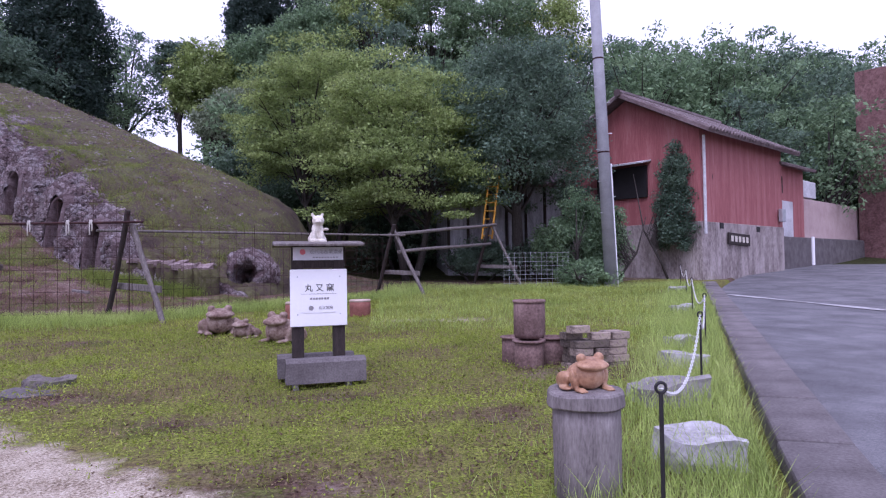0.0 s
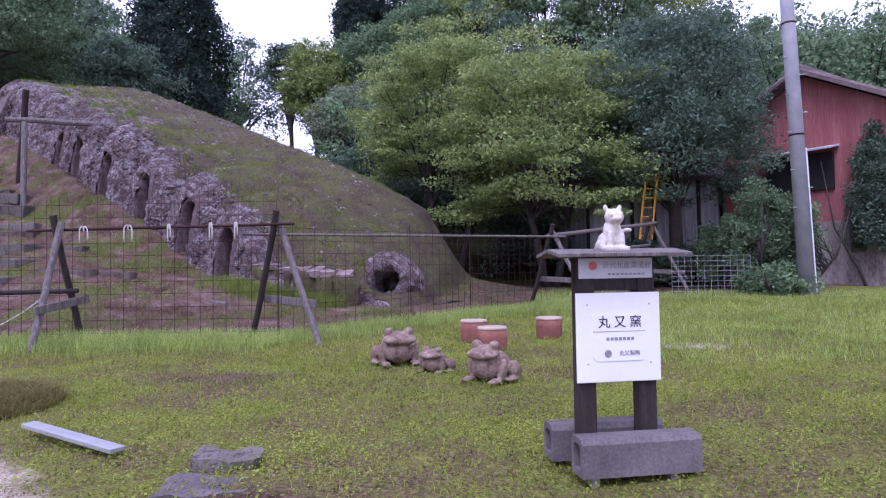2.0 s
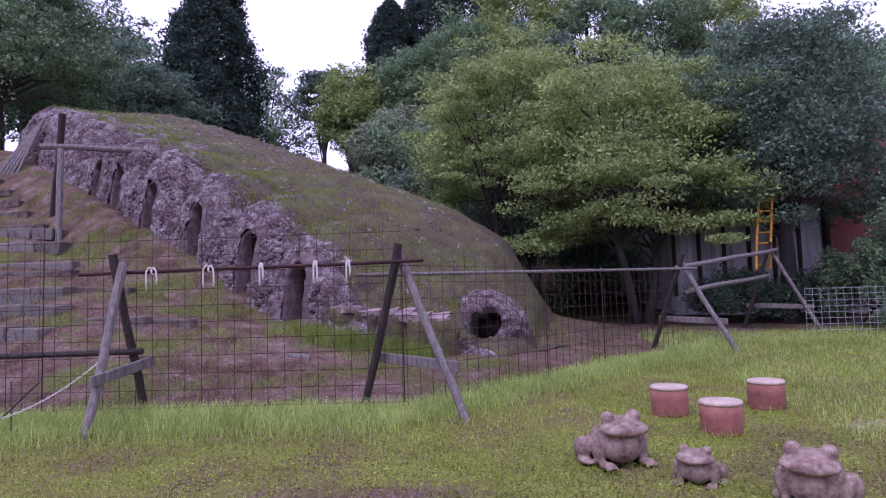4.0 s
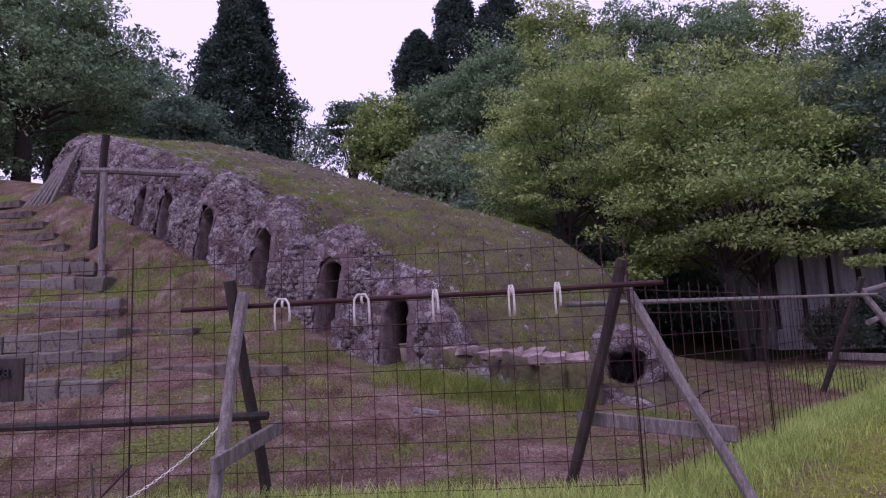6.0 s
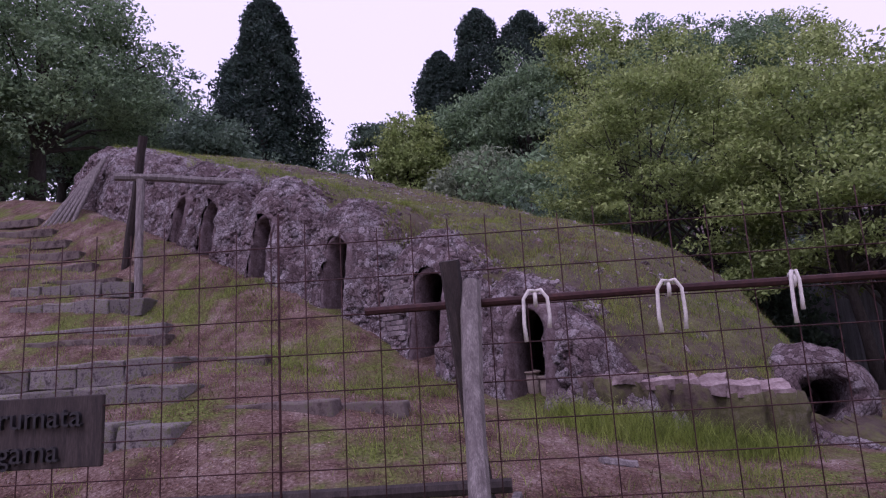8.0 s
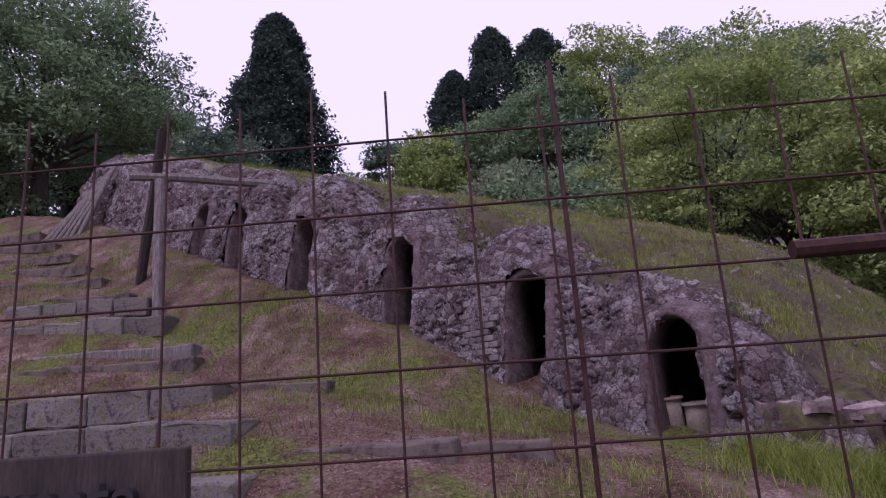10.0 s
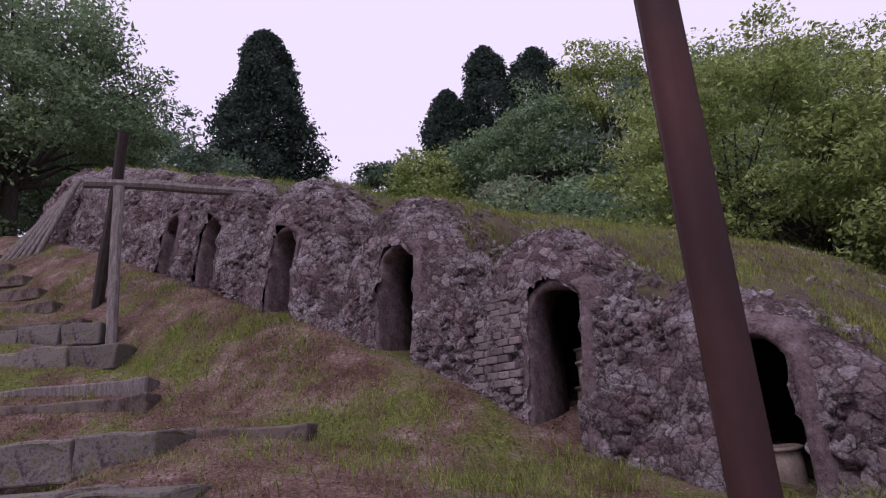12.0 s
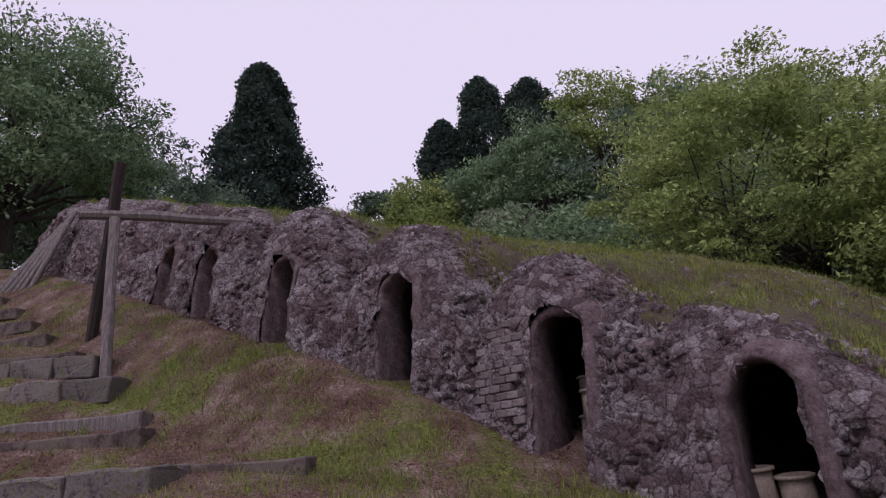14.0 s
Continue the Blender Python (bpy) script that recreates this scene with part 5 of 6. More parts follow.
def chain(a, b, sag, label, n=None):
    t = thing("chain", Matrix.Translation(a), label, "chain", "white chains")
    inv = t.matrix_world.inverted()
    n = n or int((b - a).length / 0.034)
    pts = [a.lerp(b, i / n) - Vector((0, 0, sag * 4 * (i / n) * (1 - i / n))) for i in range(n + 1)]
    for i in range(n):
        p, q = pts[i], pts[i + 1]
        o = new("link", LINK)
        o.parent = t
        rot = (q - p).to_track_quat("Z", "Y").to_matrix().to_4x4() @ Matrix.Rotation(radians(90 * (i % 2)), 4, "Z")
        o.matrix_basis = inv @ Matrix.Translation((p + q) / 2) @ rot @ Matrix.Diagonal((1, 1, (q - p).length / 0.026, 1))


ends = [chain_post(x, y, 0.6) for x, y in ((0.92, 2.25), (2.2, 4.62), (3.1, 6.4), (4.5, 9.7), (6.0, 13.2), (7.4, 16.6))]
for a, b in zip(ends, ends[1:]):
    chain(a, b, 0.2, "white metal chain hanging between posts", 60)

# ties of rope on the iron rail
for i, x in enumerate((-7.12, -6.5, -5.93, -5.35, -5.0)):
    y = 10.5 + 0.0617 * (x + 7.93)
    z = 1.83 + 0.0107 * (x + 7.93)
    t = thing("rope_tie", Matrix.Translation((x, y, z)), "frayed white rope knotted over the iron rail", "rope", "rope ties")
    w = 0.055 if i < 2 else 0.018
    for sx, dl in ((-1, 0.2), (1, 0.14 + 0.05 * (i % 2))):
        bm = bmesh.new()
        pts = [(0, -0.02, 0.035), (sx * w * 0.5, -0.035, 0.04), (sx * w, -0.035, 0.0), (sx * w * 1.1, -0.03, -dl * 0.6), (sx * w * 1.0, -0.03, -dl)]
        tube(bm, pts, [0.009, 0.009, 0.009, 0.009, 0.011], 7)
        part("strand", bm, M["rope"], t, smooth=True)
    bm = bmesh.new()
    pts = [(0, 0.032 * math.cos(a), 0.032 * math.sin(a)) for a in np.linspace(0, 2 * math.pi, 12)]
    tube(bm, pts, 0.01, 7)
    part("loop", bm, M["rope"], t, smooth=True)

chain(Vector((-7.53, 10.4, 0.98)), Vector((-8.3, 9.9, 0.42)), 0.08, "white chain hanging from the trestle", 34)

# dark name board on the fence
nb = thing("name_board", pose(-9.75, 10.46, 1.345, 0, 0, 3.4), "dark wooden name board with raised letters on the fence", "sign")
bm = bmesh.new()
box(bm, (0, 0, 0), (1.0, 0.03, 0.34), bevel=0.006)
part("plank", bm, M["dark_wood"], nb)
upm = Matrix.Rotation(radians(90), 4, "X")
writing("letters", "marumata", 0.15, M["black"], nb, Matrix.Translation((0.41, -0.026, 0.07)) @ upm, 0.012, "RIGHT")
writing("letters", "gama", 0.15, M["black"], nb, Matrix.Translation((0.3, -0.026, -0.09)) @ upm, 0.012, "RIGHT")

# crossed sticks before the fence
for i, (a, b) in enumerate((((-8.55, 9.9), (-8.1, 10.15)), ((-8.15, 9.85), (-8.45, 10.2)))):
    tagged(part("stick", pole_bm((*a, zg(*a) - 0.02), (*b, zg(*b) + 0.5), 0.008, i), M["dark_wood"]), "thin dry stick leaning at the fence", "stick", "sticks")

# ---- gate by the kiln, steps and logs ----
gt = thing("timber_gate", pose(-13.9, 18.15, 3.15), "weathered timber gate with two posts and a beam", "gate")
gi = gt.matrix_world.inverted()
for nm, a, b, r, mt in (("post", (-13.88, 18.1, 3.0), (-14.1, 18.4, 5.36), 0.075, "wood"), ("post", (-14.9, 19.2, 3.5), (-14.1, 18.5, 6.3), 0.085, "dark_wood"), ("beam", (-14.5, 18.2, 5.42), (-12.35, 19.65, 5.48), 0.075, "wood")):
    bm = pole_bm(a, b, r, a[0])
    bm.transform(gi)
    part(nm, bm, M[mt], gt)
rg = random.Random(12)
for k in range(6):
    x, y = at_uv(11.9 + 0.17 * k, -0.7 - 0.07 * k)
    tx, ty = at_uv(11.95 + 0.14 * k, 0.0)
    a = (x, y, zg(x, y) - 0.05)
    b = (tx, ty, zg(tx, ty) + 1.45 - 0.08 * k)
    tagged(part("leaning_pole", pole_bm(a, b, 0.05, k), M["wood"]), "grey pole leaning on the kiln's upper end", "pole", "leaning poles")


def worn_beam(ln, d, h, seed):
    bm = bmesh.new()
    box(bm, (0, 0, 0), (ln, d, h), bevel=0.02)
    bmesh.ops.subdivide_edges(bm, edges=[e for e in bm.edges if e.calc_length() > min(ln, 0.5) * 0.5], cuts=6)
    for v in bm.verts:
        c = v.co + Vector((seed * 5.7, 0, 0))
        v.co += noise.noise_vector(c * 2.5) * 0.035 + noise.noise_vector(c * 9) * 0.014
    return bm


def step_beam(x0, x1, y, dy, h, d, seed, mat, label, blocks=1):
    """A step across the slope: one log, or a row of kerb blocks."""
    ln = abs(x1 - x0)
    xm, ym = (x0 + x1) / 2, y + dy / 2
    m = pose(xm, ym, zg(x0, y) + 0.08 + 0.3 * min(max(zg(x1, y) - zg(x0, y), 0), 0.4) - h * 0.5, rg.uniform(-3, 3), rg.uniform(-1, 1), math.degrees(math.atan2(-dy, ln)))
    if blocks == 1:
        o = tagged(part("log_step", worn_beam(ln, d, h, seed), mat), label, "step", "steps up the slope")
        o.matrix_world = m
        return o
    t = thing("stone_step", m, label, "step", "steps up the slope")
    w = ln / blocks
    for k in range(blocks):
        b = part("kerb_block", worn_beam(w - 0.012, d, h, seed + k * 0.37), mat, t)
        b.matrix_basis = pose(-ln / 2 + w * (k + 0.5), rg.uniform(-0.02, 0.02), rg.uniform(-0.015, 0.015), 0, 0, rg.uniform(-2, 2))
    return t


STEPS = [(-8.36, 1.25, 13.83, 0), (-9.0, 1.1, 13.6, 0), (-10.45, 1.0, 15.55, 0), (-10.25, 2.0, 12.95, 2), (-10.65, 2.4, 13.85, 2), (-11.4, 2.6, 15.05, 2), (-12.5, 2.4, 16.73, 0), (-12.69, 2.4, 17.04, 1),
         (-13.44, 2.5, 17.67, 2), (-13.99, 2.4, 18.2, 2), (-14.6, 2.4, 18.6, 0), (-15.5, 2.4, 19.2, 0), (-16.2, 2.4, 19.75, 0), (-16.95, 2.4, 20.3, 0), (-17.8, 2.4, 20.95, 0), (-18.7, 2.4, 21.6, 0)]
for i, (xr, ln, y, kind) in enumerate(STEPS):
    if kind == 2:
        step_beam(xr, xr - ln, y + 0.2, 0.06, 0.3, 0.62, i, M["step"], "mossy grey kerb stones forming a step", 4)
    else:
        step_beam(xr, xr - ln, y + 0.05, 0.06, 0.2, 0.26, i, M["log"] if kind == 0 else M["wood"], "weathered log step set in the slope")
tagged(part("wood_chunk", pole_bm((-6.6, 13.3, zg(-6.6, 13.3) + 0.03), (-6.3, 13.36, zg(-6.3, 13.3) + 0.04), 0.05, 3), M["wood"]), "split pale wood lying on the ground", "log")

# low ledge wall between the first door and the firebox
ledge = thing("ledge_wall", Matrix.Translation((*at_uv(-1.8, 0.8), zg(*at_uv(-1.8, 0.8)))), "low rubble ledge capped with pinkish slabs", "wall")
li = ledge.matrix_world.inverted()
rg = random.Random(15)


def ledge_point(k):
    """Place of the ledge's top, k from 0 at the door to 1 at the firebox."""
    x, y = at_uv(-0.75 - 1.95 * k, 0.0 + 1.25 * k + 0.12 * math.sin(5 * k))
    return Vector((x, y, 1.34 - 0.28 * k))


bm = bmesh.new()
for i in range(14):
    p = ledge_point((i + 0.5) / 14)
    g = zg(p.x, p.y) - 0.15
    box(bm, (p.x, p.y, (p.z + g) / 2), (0.36, 0.3 + 0.12 * (i % 3), p.z - g), Matrix.Rotation(radians(-62 + 20 * (i % 2)), 4, "Z"))
bmesh.ops.subdivide_edges(bm, edges=bm.edges[:], cuts=3, use_grid_fill=True)
roughen(bm, 0.07, 5)
bm.transform(li)
part("earth_base", bm, M["turf"], ledge, "earth and rubble base", True)
for i in range(7):
    p, q = ledge_point(i / 7), ledge_point((i + 1) / 7)
    c = (p + q) / 2
    o = new("slab", slab_stone((q - p).length * 1.12, 0.4 + 0.06 * (i % 3), 0.11, i + 20, M["edge"]))
    o.parent = ledge
    o.matrix_world = Matrix.Translation(c + Vector((0, 0, 0.03))) @ Matrix.Rotation(math.atan2(q.y - p.y, q.x - p.x), 4, "Z") @ Matrix.Rotation(radians(rg.uniform(6, 16)), 4, "X")

# pots inside the first two doors
gx0, gy0 = at_uv(-0.1, -0.2)
M["pot"] = material("dusty_pot_clay", [(0.15, 0.115, 0.095), (0.25, 0.2, 0.165), (0.36, 0.3, 0.25)], 7, 0.85, 0.3, 50, rand=0.15, dist=0.004)
jp = jar("clay_pot", 0.12, 0.4, M["pot"], "pale tall clay pot standing in the kiln door", 0.02)
for u, v, h in ((0.06, 0.36, 0.0), (-0.2, 0.38, 0.0)):
    x, y = at_uv(u, v)
    copy_thing(jp, pose(x, y, zg(x, y) - 0.16, 3, -2, 30 * u))
for k, (u, v, z) in enumerate(((1.3, 0.45, -0.12), (1.3, 0.45, 0.26), (1.5, 0.75, -0.1), (1.46, 0.75, 0.28), (3.05, 0.6, -0.05))):
    x, y = at_uv(u, v)
    copy_thing(jp, pose(x, y, zg(x, y) - 0.1 + z, 0, 0, 40 * k))
for c in list(jp.children):
    bpy.data.objects.remove(c)
bpy.data.objects.remove(jp)

# coursed bricks beside the second door
rg = random.Random(8)
course_z = front_at(1.95, 0.1)[2]
bm = bmesh.new()
box(bm, (0, 0, 0), (0.185, 0.11, 0.066), bevel=0.009)
roughen(bm, 0.008, 14)
course_me = mesh_of(bm, "brick", M["old_brick"])


def course_point(u, z):
    """Point of the kiln's front at u and world height z."""
    h = 0.3
    for _ in range(4):
        q = front_at(u, h)
        h = max(h + z - q[2], 0.03)
    return q


for r_ in range(13):
    for c_ in range(4 if r_ < 10 else 3):
        u = 1.36 + 0.36 + 0.128 * c_ + 0.06 * (r_ % 2)
        if rg.random() < 0.12:
            continue
        zc = course_z + r_ * 0.074
        pts = [course_point(u + e, zc) for e in (-0.15, 0, 0.15)]
        b = new("brick", course_me)
        b.parent = kiln
        b.matrix_world = Matrix.Translation((sum(q[0] for q in pts) / 3, sum(q[1] for q in pts) / 3, zc)) @ UV_ROT @ pose(0, 0.03 + rg.uniform(-0.008, 0.008), 0, 0, rg.uniform(-2, 2), rg.uniform(-3, 3)) @ Matrix.Diagonal((0.66, 1, 1, 1))

# sunken slab and metal strip at the lawn's edge
put("sunken_slab", slab_stone(0.5, 0.3, 0.1, 41, M["kerb"]), pose(-3.0, 5.35, zg(-3, 5.35) - 0.035, 2, 0, 10), "half-buried grey slab in the lawn", "slab")
put("sunken_slab", slab_stone(0.4, 0.22, 0.12, 42, M["step"]), pose(-3.05, 5.75, zg(-3, 5.75) - 0.0, 4, 3, 5), "dark broken slab in the lawn", "slab")
bm = bmesh.new()
box(bm, (0, 0, 0), (1.0, 0.1, 0.03), bevel=0.004)
tagged(part("metal_strip", bm, M["metal"]), "grey metal strip lying in the grass", "strip").matrix_world = pose(-4.25, 6.1, zg(-4.25, 6.1) + 0.05, 0, 3, -25)

# white wire panel, ladder and hedge near the houses
wp = thing("white_wire_panel", pose(3.9, 18.4, zg(3.9, 18.4)), "white wire grid panel standing in the grass", "wire fence")
bm = bmesh.new()
tube(bm, [(0, 0, 0), (0, 0, 1)], 0.0042, 5)
ww = mesh_of(bm, "wire", M["metal"])
for k in range(13):
    o = new("vertical_wire", ww)
    o.parent = wp
    o.matrix_basis = pose(-0.95 + 0.158 * k, 0, 0)
for k in range(8):
    o = new("horizontal_wire", ww)
    o.parent = wp
    o.matrix_basis = pose(-0.95, -0.012, 0.1 + 0.125 * k, 0, 90, 0) @ Matrix.Diagonal((1, 1, 1.9, 1))
ld = thing("ladder", pose(2.65, 19.75, 0), "yellow ladder hung on the trestle", "ladder")
for dx in (-0.16, 0.16):
    part("rail", pole_bm((dx, 0, 1.9), (dx + 0.3, 0.3, 3.9), 0.03, dx), M["yellow"], ld)
for k in range(8):
    part("rung", pole_bm((-0.15 + 0.04 * k, 0.04 * k, 2.0 + 0.26 * k), (0.17 + 0.04 * k, 0.04 * k, 2.0 + 0.26 * k), 0.016, k), M["yellow"], ld)


def shrub(label, x, y, top, rx, n, mat, seed, leaf=0.05):
    h = top - zg(x, y)
    return tree("shrub", label, (x, y, zg(x, y)), h, rx, h * 0.52, n, 0.3, 130, leaf, M[mat], seed, stems=2, trunk_r=0.04, flat=0.8)


shrub("dense green conical shrub beside the pole", 5.35, 19.3, 3.3, 0.75, 110, "leaf", 61)
shrub("dense green shrub beside the pole", 6.2, 19.2, 3.0, 0.6, 90, "leaf", 62)
shrub("low dark shrub before the white house", 2.6, 21.8, 1.9, 1.2, 80, "leaf_dark", 63)
shrub("low dark shrub before the white house", 4.4, 21.6, 1.9, 1.0, 70, "leaf_dark", 64)
shrub("reddish young shrub beside the house wall", 4.75, 20.6, 2.3, 0.45, 40, "leaf", 65)
shrub("dark climbing plant on the red house", 9.0, 20.55, 5.0, 0.55, 150, "leaf_dark", 66)
shrub("bush at the pole's foot", 5.4, 18.4, 1.1, 0.8, 60, "leaf", 67)


# ---- more of the houses along the road ----
def annex():
    h = thing("red_annex", HB @ Matrix.Translation((6.95, 0.4, 0.4)), "low red annex with a pale door panel", "house")
    o = -0.4
    bm = bmesh.new()
    box(bm, (1.7, 1.5, 2.5 + o), (3.4, 3, 5.0), bevel=0.01)
    part("wall", bm, M["red_wall"], h)
    bm = bmesh.new()
    box(bm, (1.7, 0.8, 5.25 + o), (3.9, 2.6, 0.12), Matrix.Rotation(radians(14), 4, "X"), 0.02)
    part("roof", bm, M["roof"], h)
    bm = bmesh.new()
    box(bm, (1.0, -0.03, 2.6 + o), (1.9, 0.06, 1.9), bevel=0.01)
    part("door", bm, M["plaster"], h, "pale grey sheet door")
    bm = bmesh.new()
    box(bm, (0.55, -0.03, 4.2 + o), (0.7, 0.06, 0.7), bevel=0.01)
    w = part("window", bm, M["dark_wood"], h)
    bm = bmesh.new()
    box(bm, (0.55, -0.05, 4.2 + o), (0.56, 0.04, 0.56))
    part("pane", bm, M["glass"], w)
    return h


annex()
bw = thing("boundary_wall", HB @ Matrix.Translation((10.4, 0.5, 0.4)), "long beige wall on a dark stone base", "wall")
bm = bmesh.new()
box(bm, (6, 0.2, 2.55), (12, 0.25, 1.75), bevel=0.01)
part("wall", bm, M["beige"], bw)
bm = bmesh.new()
box(bm, (4.3, 0.0, 0.85), (15.4, 0.5, 1.65), bevel=0.03)
part("stone_base", bm, M["kerb"], bw)
bm = bmesh.new()
box(bm, (1.2, 0.4, 3.9), (2.2, 0.5, 0.75), bevel=0.02)
part("tank", bm, M["plaster"], bw, "rust-stained pale tank")

ch = thing("chimney_stack", pose(25.6, 31.5, 0.5, 0, 0, 35), "massive red-brown brick chimney", "chimney")
bm = bmesh.new()
box(bm, (0, 0, 5.2), (2.6, 2.6, 10.4), bevel=0.03)
part("shaft", bm, M["chimney"], ch)
bm = bmesh.new()
box(bm, (0, 0, 0), (0.42, 0.05, 0.13))
cb = mesh_of(bm, "brick", M["chimney"])
for r_ in range(34):
    for c_ in range(5):
        o = new("brick", cb)
        o.parent = ch
        o.matrix_basis = pose(-1.07 + c_ * 0.5 + 0.2 * (r_ % 2), -1.31, 2.4 + r_ * 0.23, 0, 0, 0)

hs = thing("house_sign", HB @ pose(2.6, -0.07, 1.85, 0, 2, 0), "dark carved sign with pale writing on the plinth", "sign")
bm = bmesh.new()
box(bm, (0, 0, 0), (1.7, 0.06, 0.4), bevel=0.015)
part("plank", bm, M["dark_wood"], hs)
bm = bmesh.new()
for k in range(5):
    box(bm, (-0.6 + k * 0.3, -0.033, 0), (0.18, 0.006, 0.2))
part("writing", bm, M["chalk"], hs, "pale illegible characters")
for k, (x, z) in enumerate(((1.4, 2.3), (4.4, 2.25))):
    bm = bmesh.new()
    box(bm, (0, 0, 0), (0.25, 0.04, 0.2), bevel=0.01)
    v_ = tagged(part("vent", bm, M["black"]), "dark vent hole in the plinth", "vent", "vents")
    v_.matrix_world = HB @ pose(x, -0.01, z)
bm = bmesh.new()
box(bm, (0, 0, 0), (0.35, 0.16, 0.5), bevel=0.02)
mb = tagged(part("meter_box", bm, M["metal"]), "grey electric meter box on the wall", "meter")
mb.matrix_world = HB @ pose(6.5, -0.1, 2.85)
bm = bmesh.new()
tube(bm, [(0, 0, -0.2), (0, 0, 0.9)], 0.06, 12)
rp = tagged(part("road_post", bm, M["white"]), "white marker post beside the road", "post")
rp.matrix_world = HB @ pose(7.3, -0.9, 1.1)

# fittings of the utility pole
for k in range(9):
    bm = bmesh.new()
    a = 1 if k % 2 else -1
    tube(bm, [(0.12 * a, -0.08, 2.2 + 0.45 * k), (0.24 * a, -0.1, 2.2 + 0.45 * k)], 0.011, 6)
    part("step_bolt", bm, M["metal"], up)
for z in (3.9, 6.6):
    bm = bmesh.new()
    r_ = 0.188 - z * 0.0045
    lathe(bm, [(r_ - 0.01, z), (r_, z + 0.01), (r_, z + 0.05), (r_ - 0.01, z + 0.06)], 24)
    part("band", bm, M["rust"], up)
bm = bmesh.new()
tube(bm, [(0.19, -0.02, 0.0), (0.185, -0.02, 3.6)], 0.025, 8)
part("cable_guard", bm, M["white"], up)


# ---- grass ----
def wave(x, y, s=0.0):
    """Smooth patchiness between about -1 and 1."""
    return (np.sin(1.7 * x + 1.3 * y + s) + np.sin(0.9 * x - 2.3 * y + 2 * s) + np.sin(3.1 * x + 0.7 * y + 3 * s) + np.sin(-2.6 * x + 3.4 * y + s)) / 2.6


def blades(x, y, z, h, w, rg, lean=0.5):
    """Corners of bent blades of two quads each."""
    n = len(x)
    a = rg.uniform(0, 2 * math.pi, n)
    b = rg.uniform(0, 2 * math.pi, n)
    k = h * lean * rg.uniform(0.2, 1.0, n)
    p0 = np.stack([x, y, z], 1)
    d = np.stack([np.cos(b) * k, np.sin(b) * k, np.zeros(n)], 1)
    s = np.stack([np.cos(a) * w, np.sin(a) * w, np.zeros(n)], 1)
    up_ = np.stack([np.zeros(n), np.zeros(n), h], 1)
    m = p0 + up_ * 0.55 + d * 0.3
    t = p0 + up_ + d
    q1 = np.stack([p0 - s, p0 + s, m + s * 0.8, m - s * 0.8], 1)
    q2 = np.stack([m - s * 0.8, m + s * 0.8, t + s * 0.08, t - s * 0.08], 1)
    return np.concatenate([q1, q2], 0)


def little_leaves(x, y, z, size, rg):
    n = len(x)
    c = np.stack([x, y, z], 1)
    nrm = rg.normal(size=(n, 3)) * 0.45
    nrm[:, 2] += 1
    nrm /= np.linalg.norm(nrm, axis=1)[:, None]
    t = rg.normal(size=(n, 3))
    t -= nrm * (t * nrm).sum(1)[:, None]
    t /= np.linalg.norm(t, axis=1)[:, None]
    b = np.cross(nrm, t)
    s = size[:, None]
    return np.stack([c - t * s, c - b * s * 0.6, c + t * s, c + b * s * 0.6], 1)


def gravel_at(x, y):
    return 1 - step01((x + 2.5) * 0.6 + (y - 4.1) * 0.8 + 0.2 * wave(x * 2, y * 2), -0.1, 0.5)


def lawn_points(n, rg, x0, x1, y0, y1):
    x, y = rg.uniform(x0, x1, n), rg.uniform(y0, y1, n)
    sd = (x - KX) * KNX + (y - KY) * KNY
    ok = (sd < -0.06) & (y < fence_line(x) + 0.2) & (rg.random(n) > gravel_at(x, y))
    return x[ok], y[ok]


def land_z(x, y):
    """The ground with its small unevenness."""
    i = np.clip(np.searchsorted(gx, x) - 1, 0, len(gx) - 2)
    j = np.clip(np.searchsorted(gy, y) - 1, 0, len(gy) - 2)
    fx, fy = (x - gx[i]) / (gx[i + 1] - gx[i]), (y - gy[j]) / (gy[j + 1] - gy[j])
    return Z[i, j] * (1 - fx) * (1 - fy) + Z[i + 1, j] * fx * (1 - fy) + Z[i, j + 1] * (1 - fx) * fy + Z[i + 1, j + 1] * fx * fy


def stuff(name, verts, mat, label):
    o = new(name, quads(name, verts, mat))
    return tagged(o, label, "grass", kind="stuff")


rg = np.random.default_rng(21)
x, y = lawn_points(420000, rg, -9, 5.5, 1.6, 13)
near_w = np.clip(1.25 - 0.1 * np.hypot(x + 1, y - 1.5), 0.2, 1)
k = rg.random(len(x)) < near_w * (0.72 + 0.5 * wave(x, y) + 0.25 * wave(3 * x, 3 * y, 4)) * (1 - 0.85 * bare(x, y))
x, y = x[k], y[k]
sz = rg.uniform(0.005, 0.012, len(x)) * (1 + 0.04 * y)
stuff("lawn_weeds", little_leaves(x, y, land_z(x, y) + rg.uniform(0.004, 0.045, len(x)), sz, rg), M["weed"], "low clover and weeds of the lawn")
x, y = lawn_points(150000, rg, -12, 9, 1.6, 17)
k = rg.random(len(x)) < (0.7 + 0.3 * wave(x, y, 2)) * (1 - 0.7 * bare(x, y))
x, y = x[k], y[k]
stuff("lawn_grass", blades(x, y, land_z(x, y) - 0.005, rg.uniform(0.015, 0.055, len(x)) * (1 + 0.06 * y), np.full(len(x), 0.002) * (1 + 0.12 * y), rg, 0.8), M["grass"], "short lawn grass")
x, y = lawn_points(120000, rg, -9, 3, 1.6, 10)
k = rg.random(len(x)) < 0.2 - 0.5 * wave(x, y) + 0.9 * bare(x, y)
x, y = x[k], y[k]
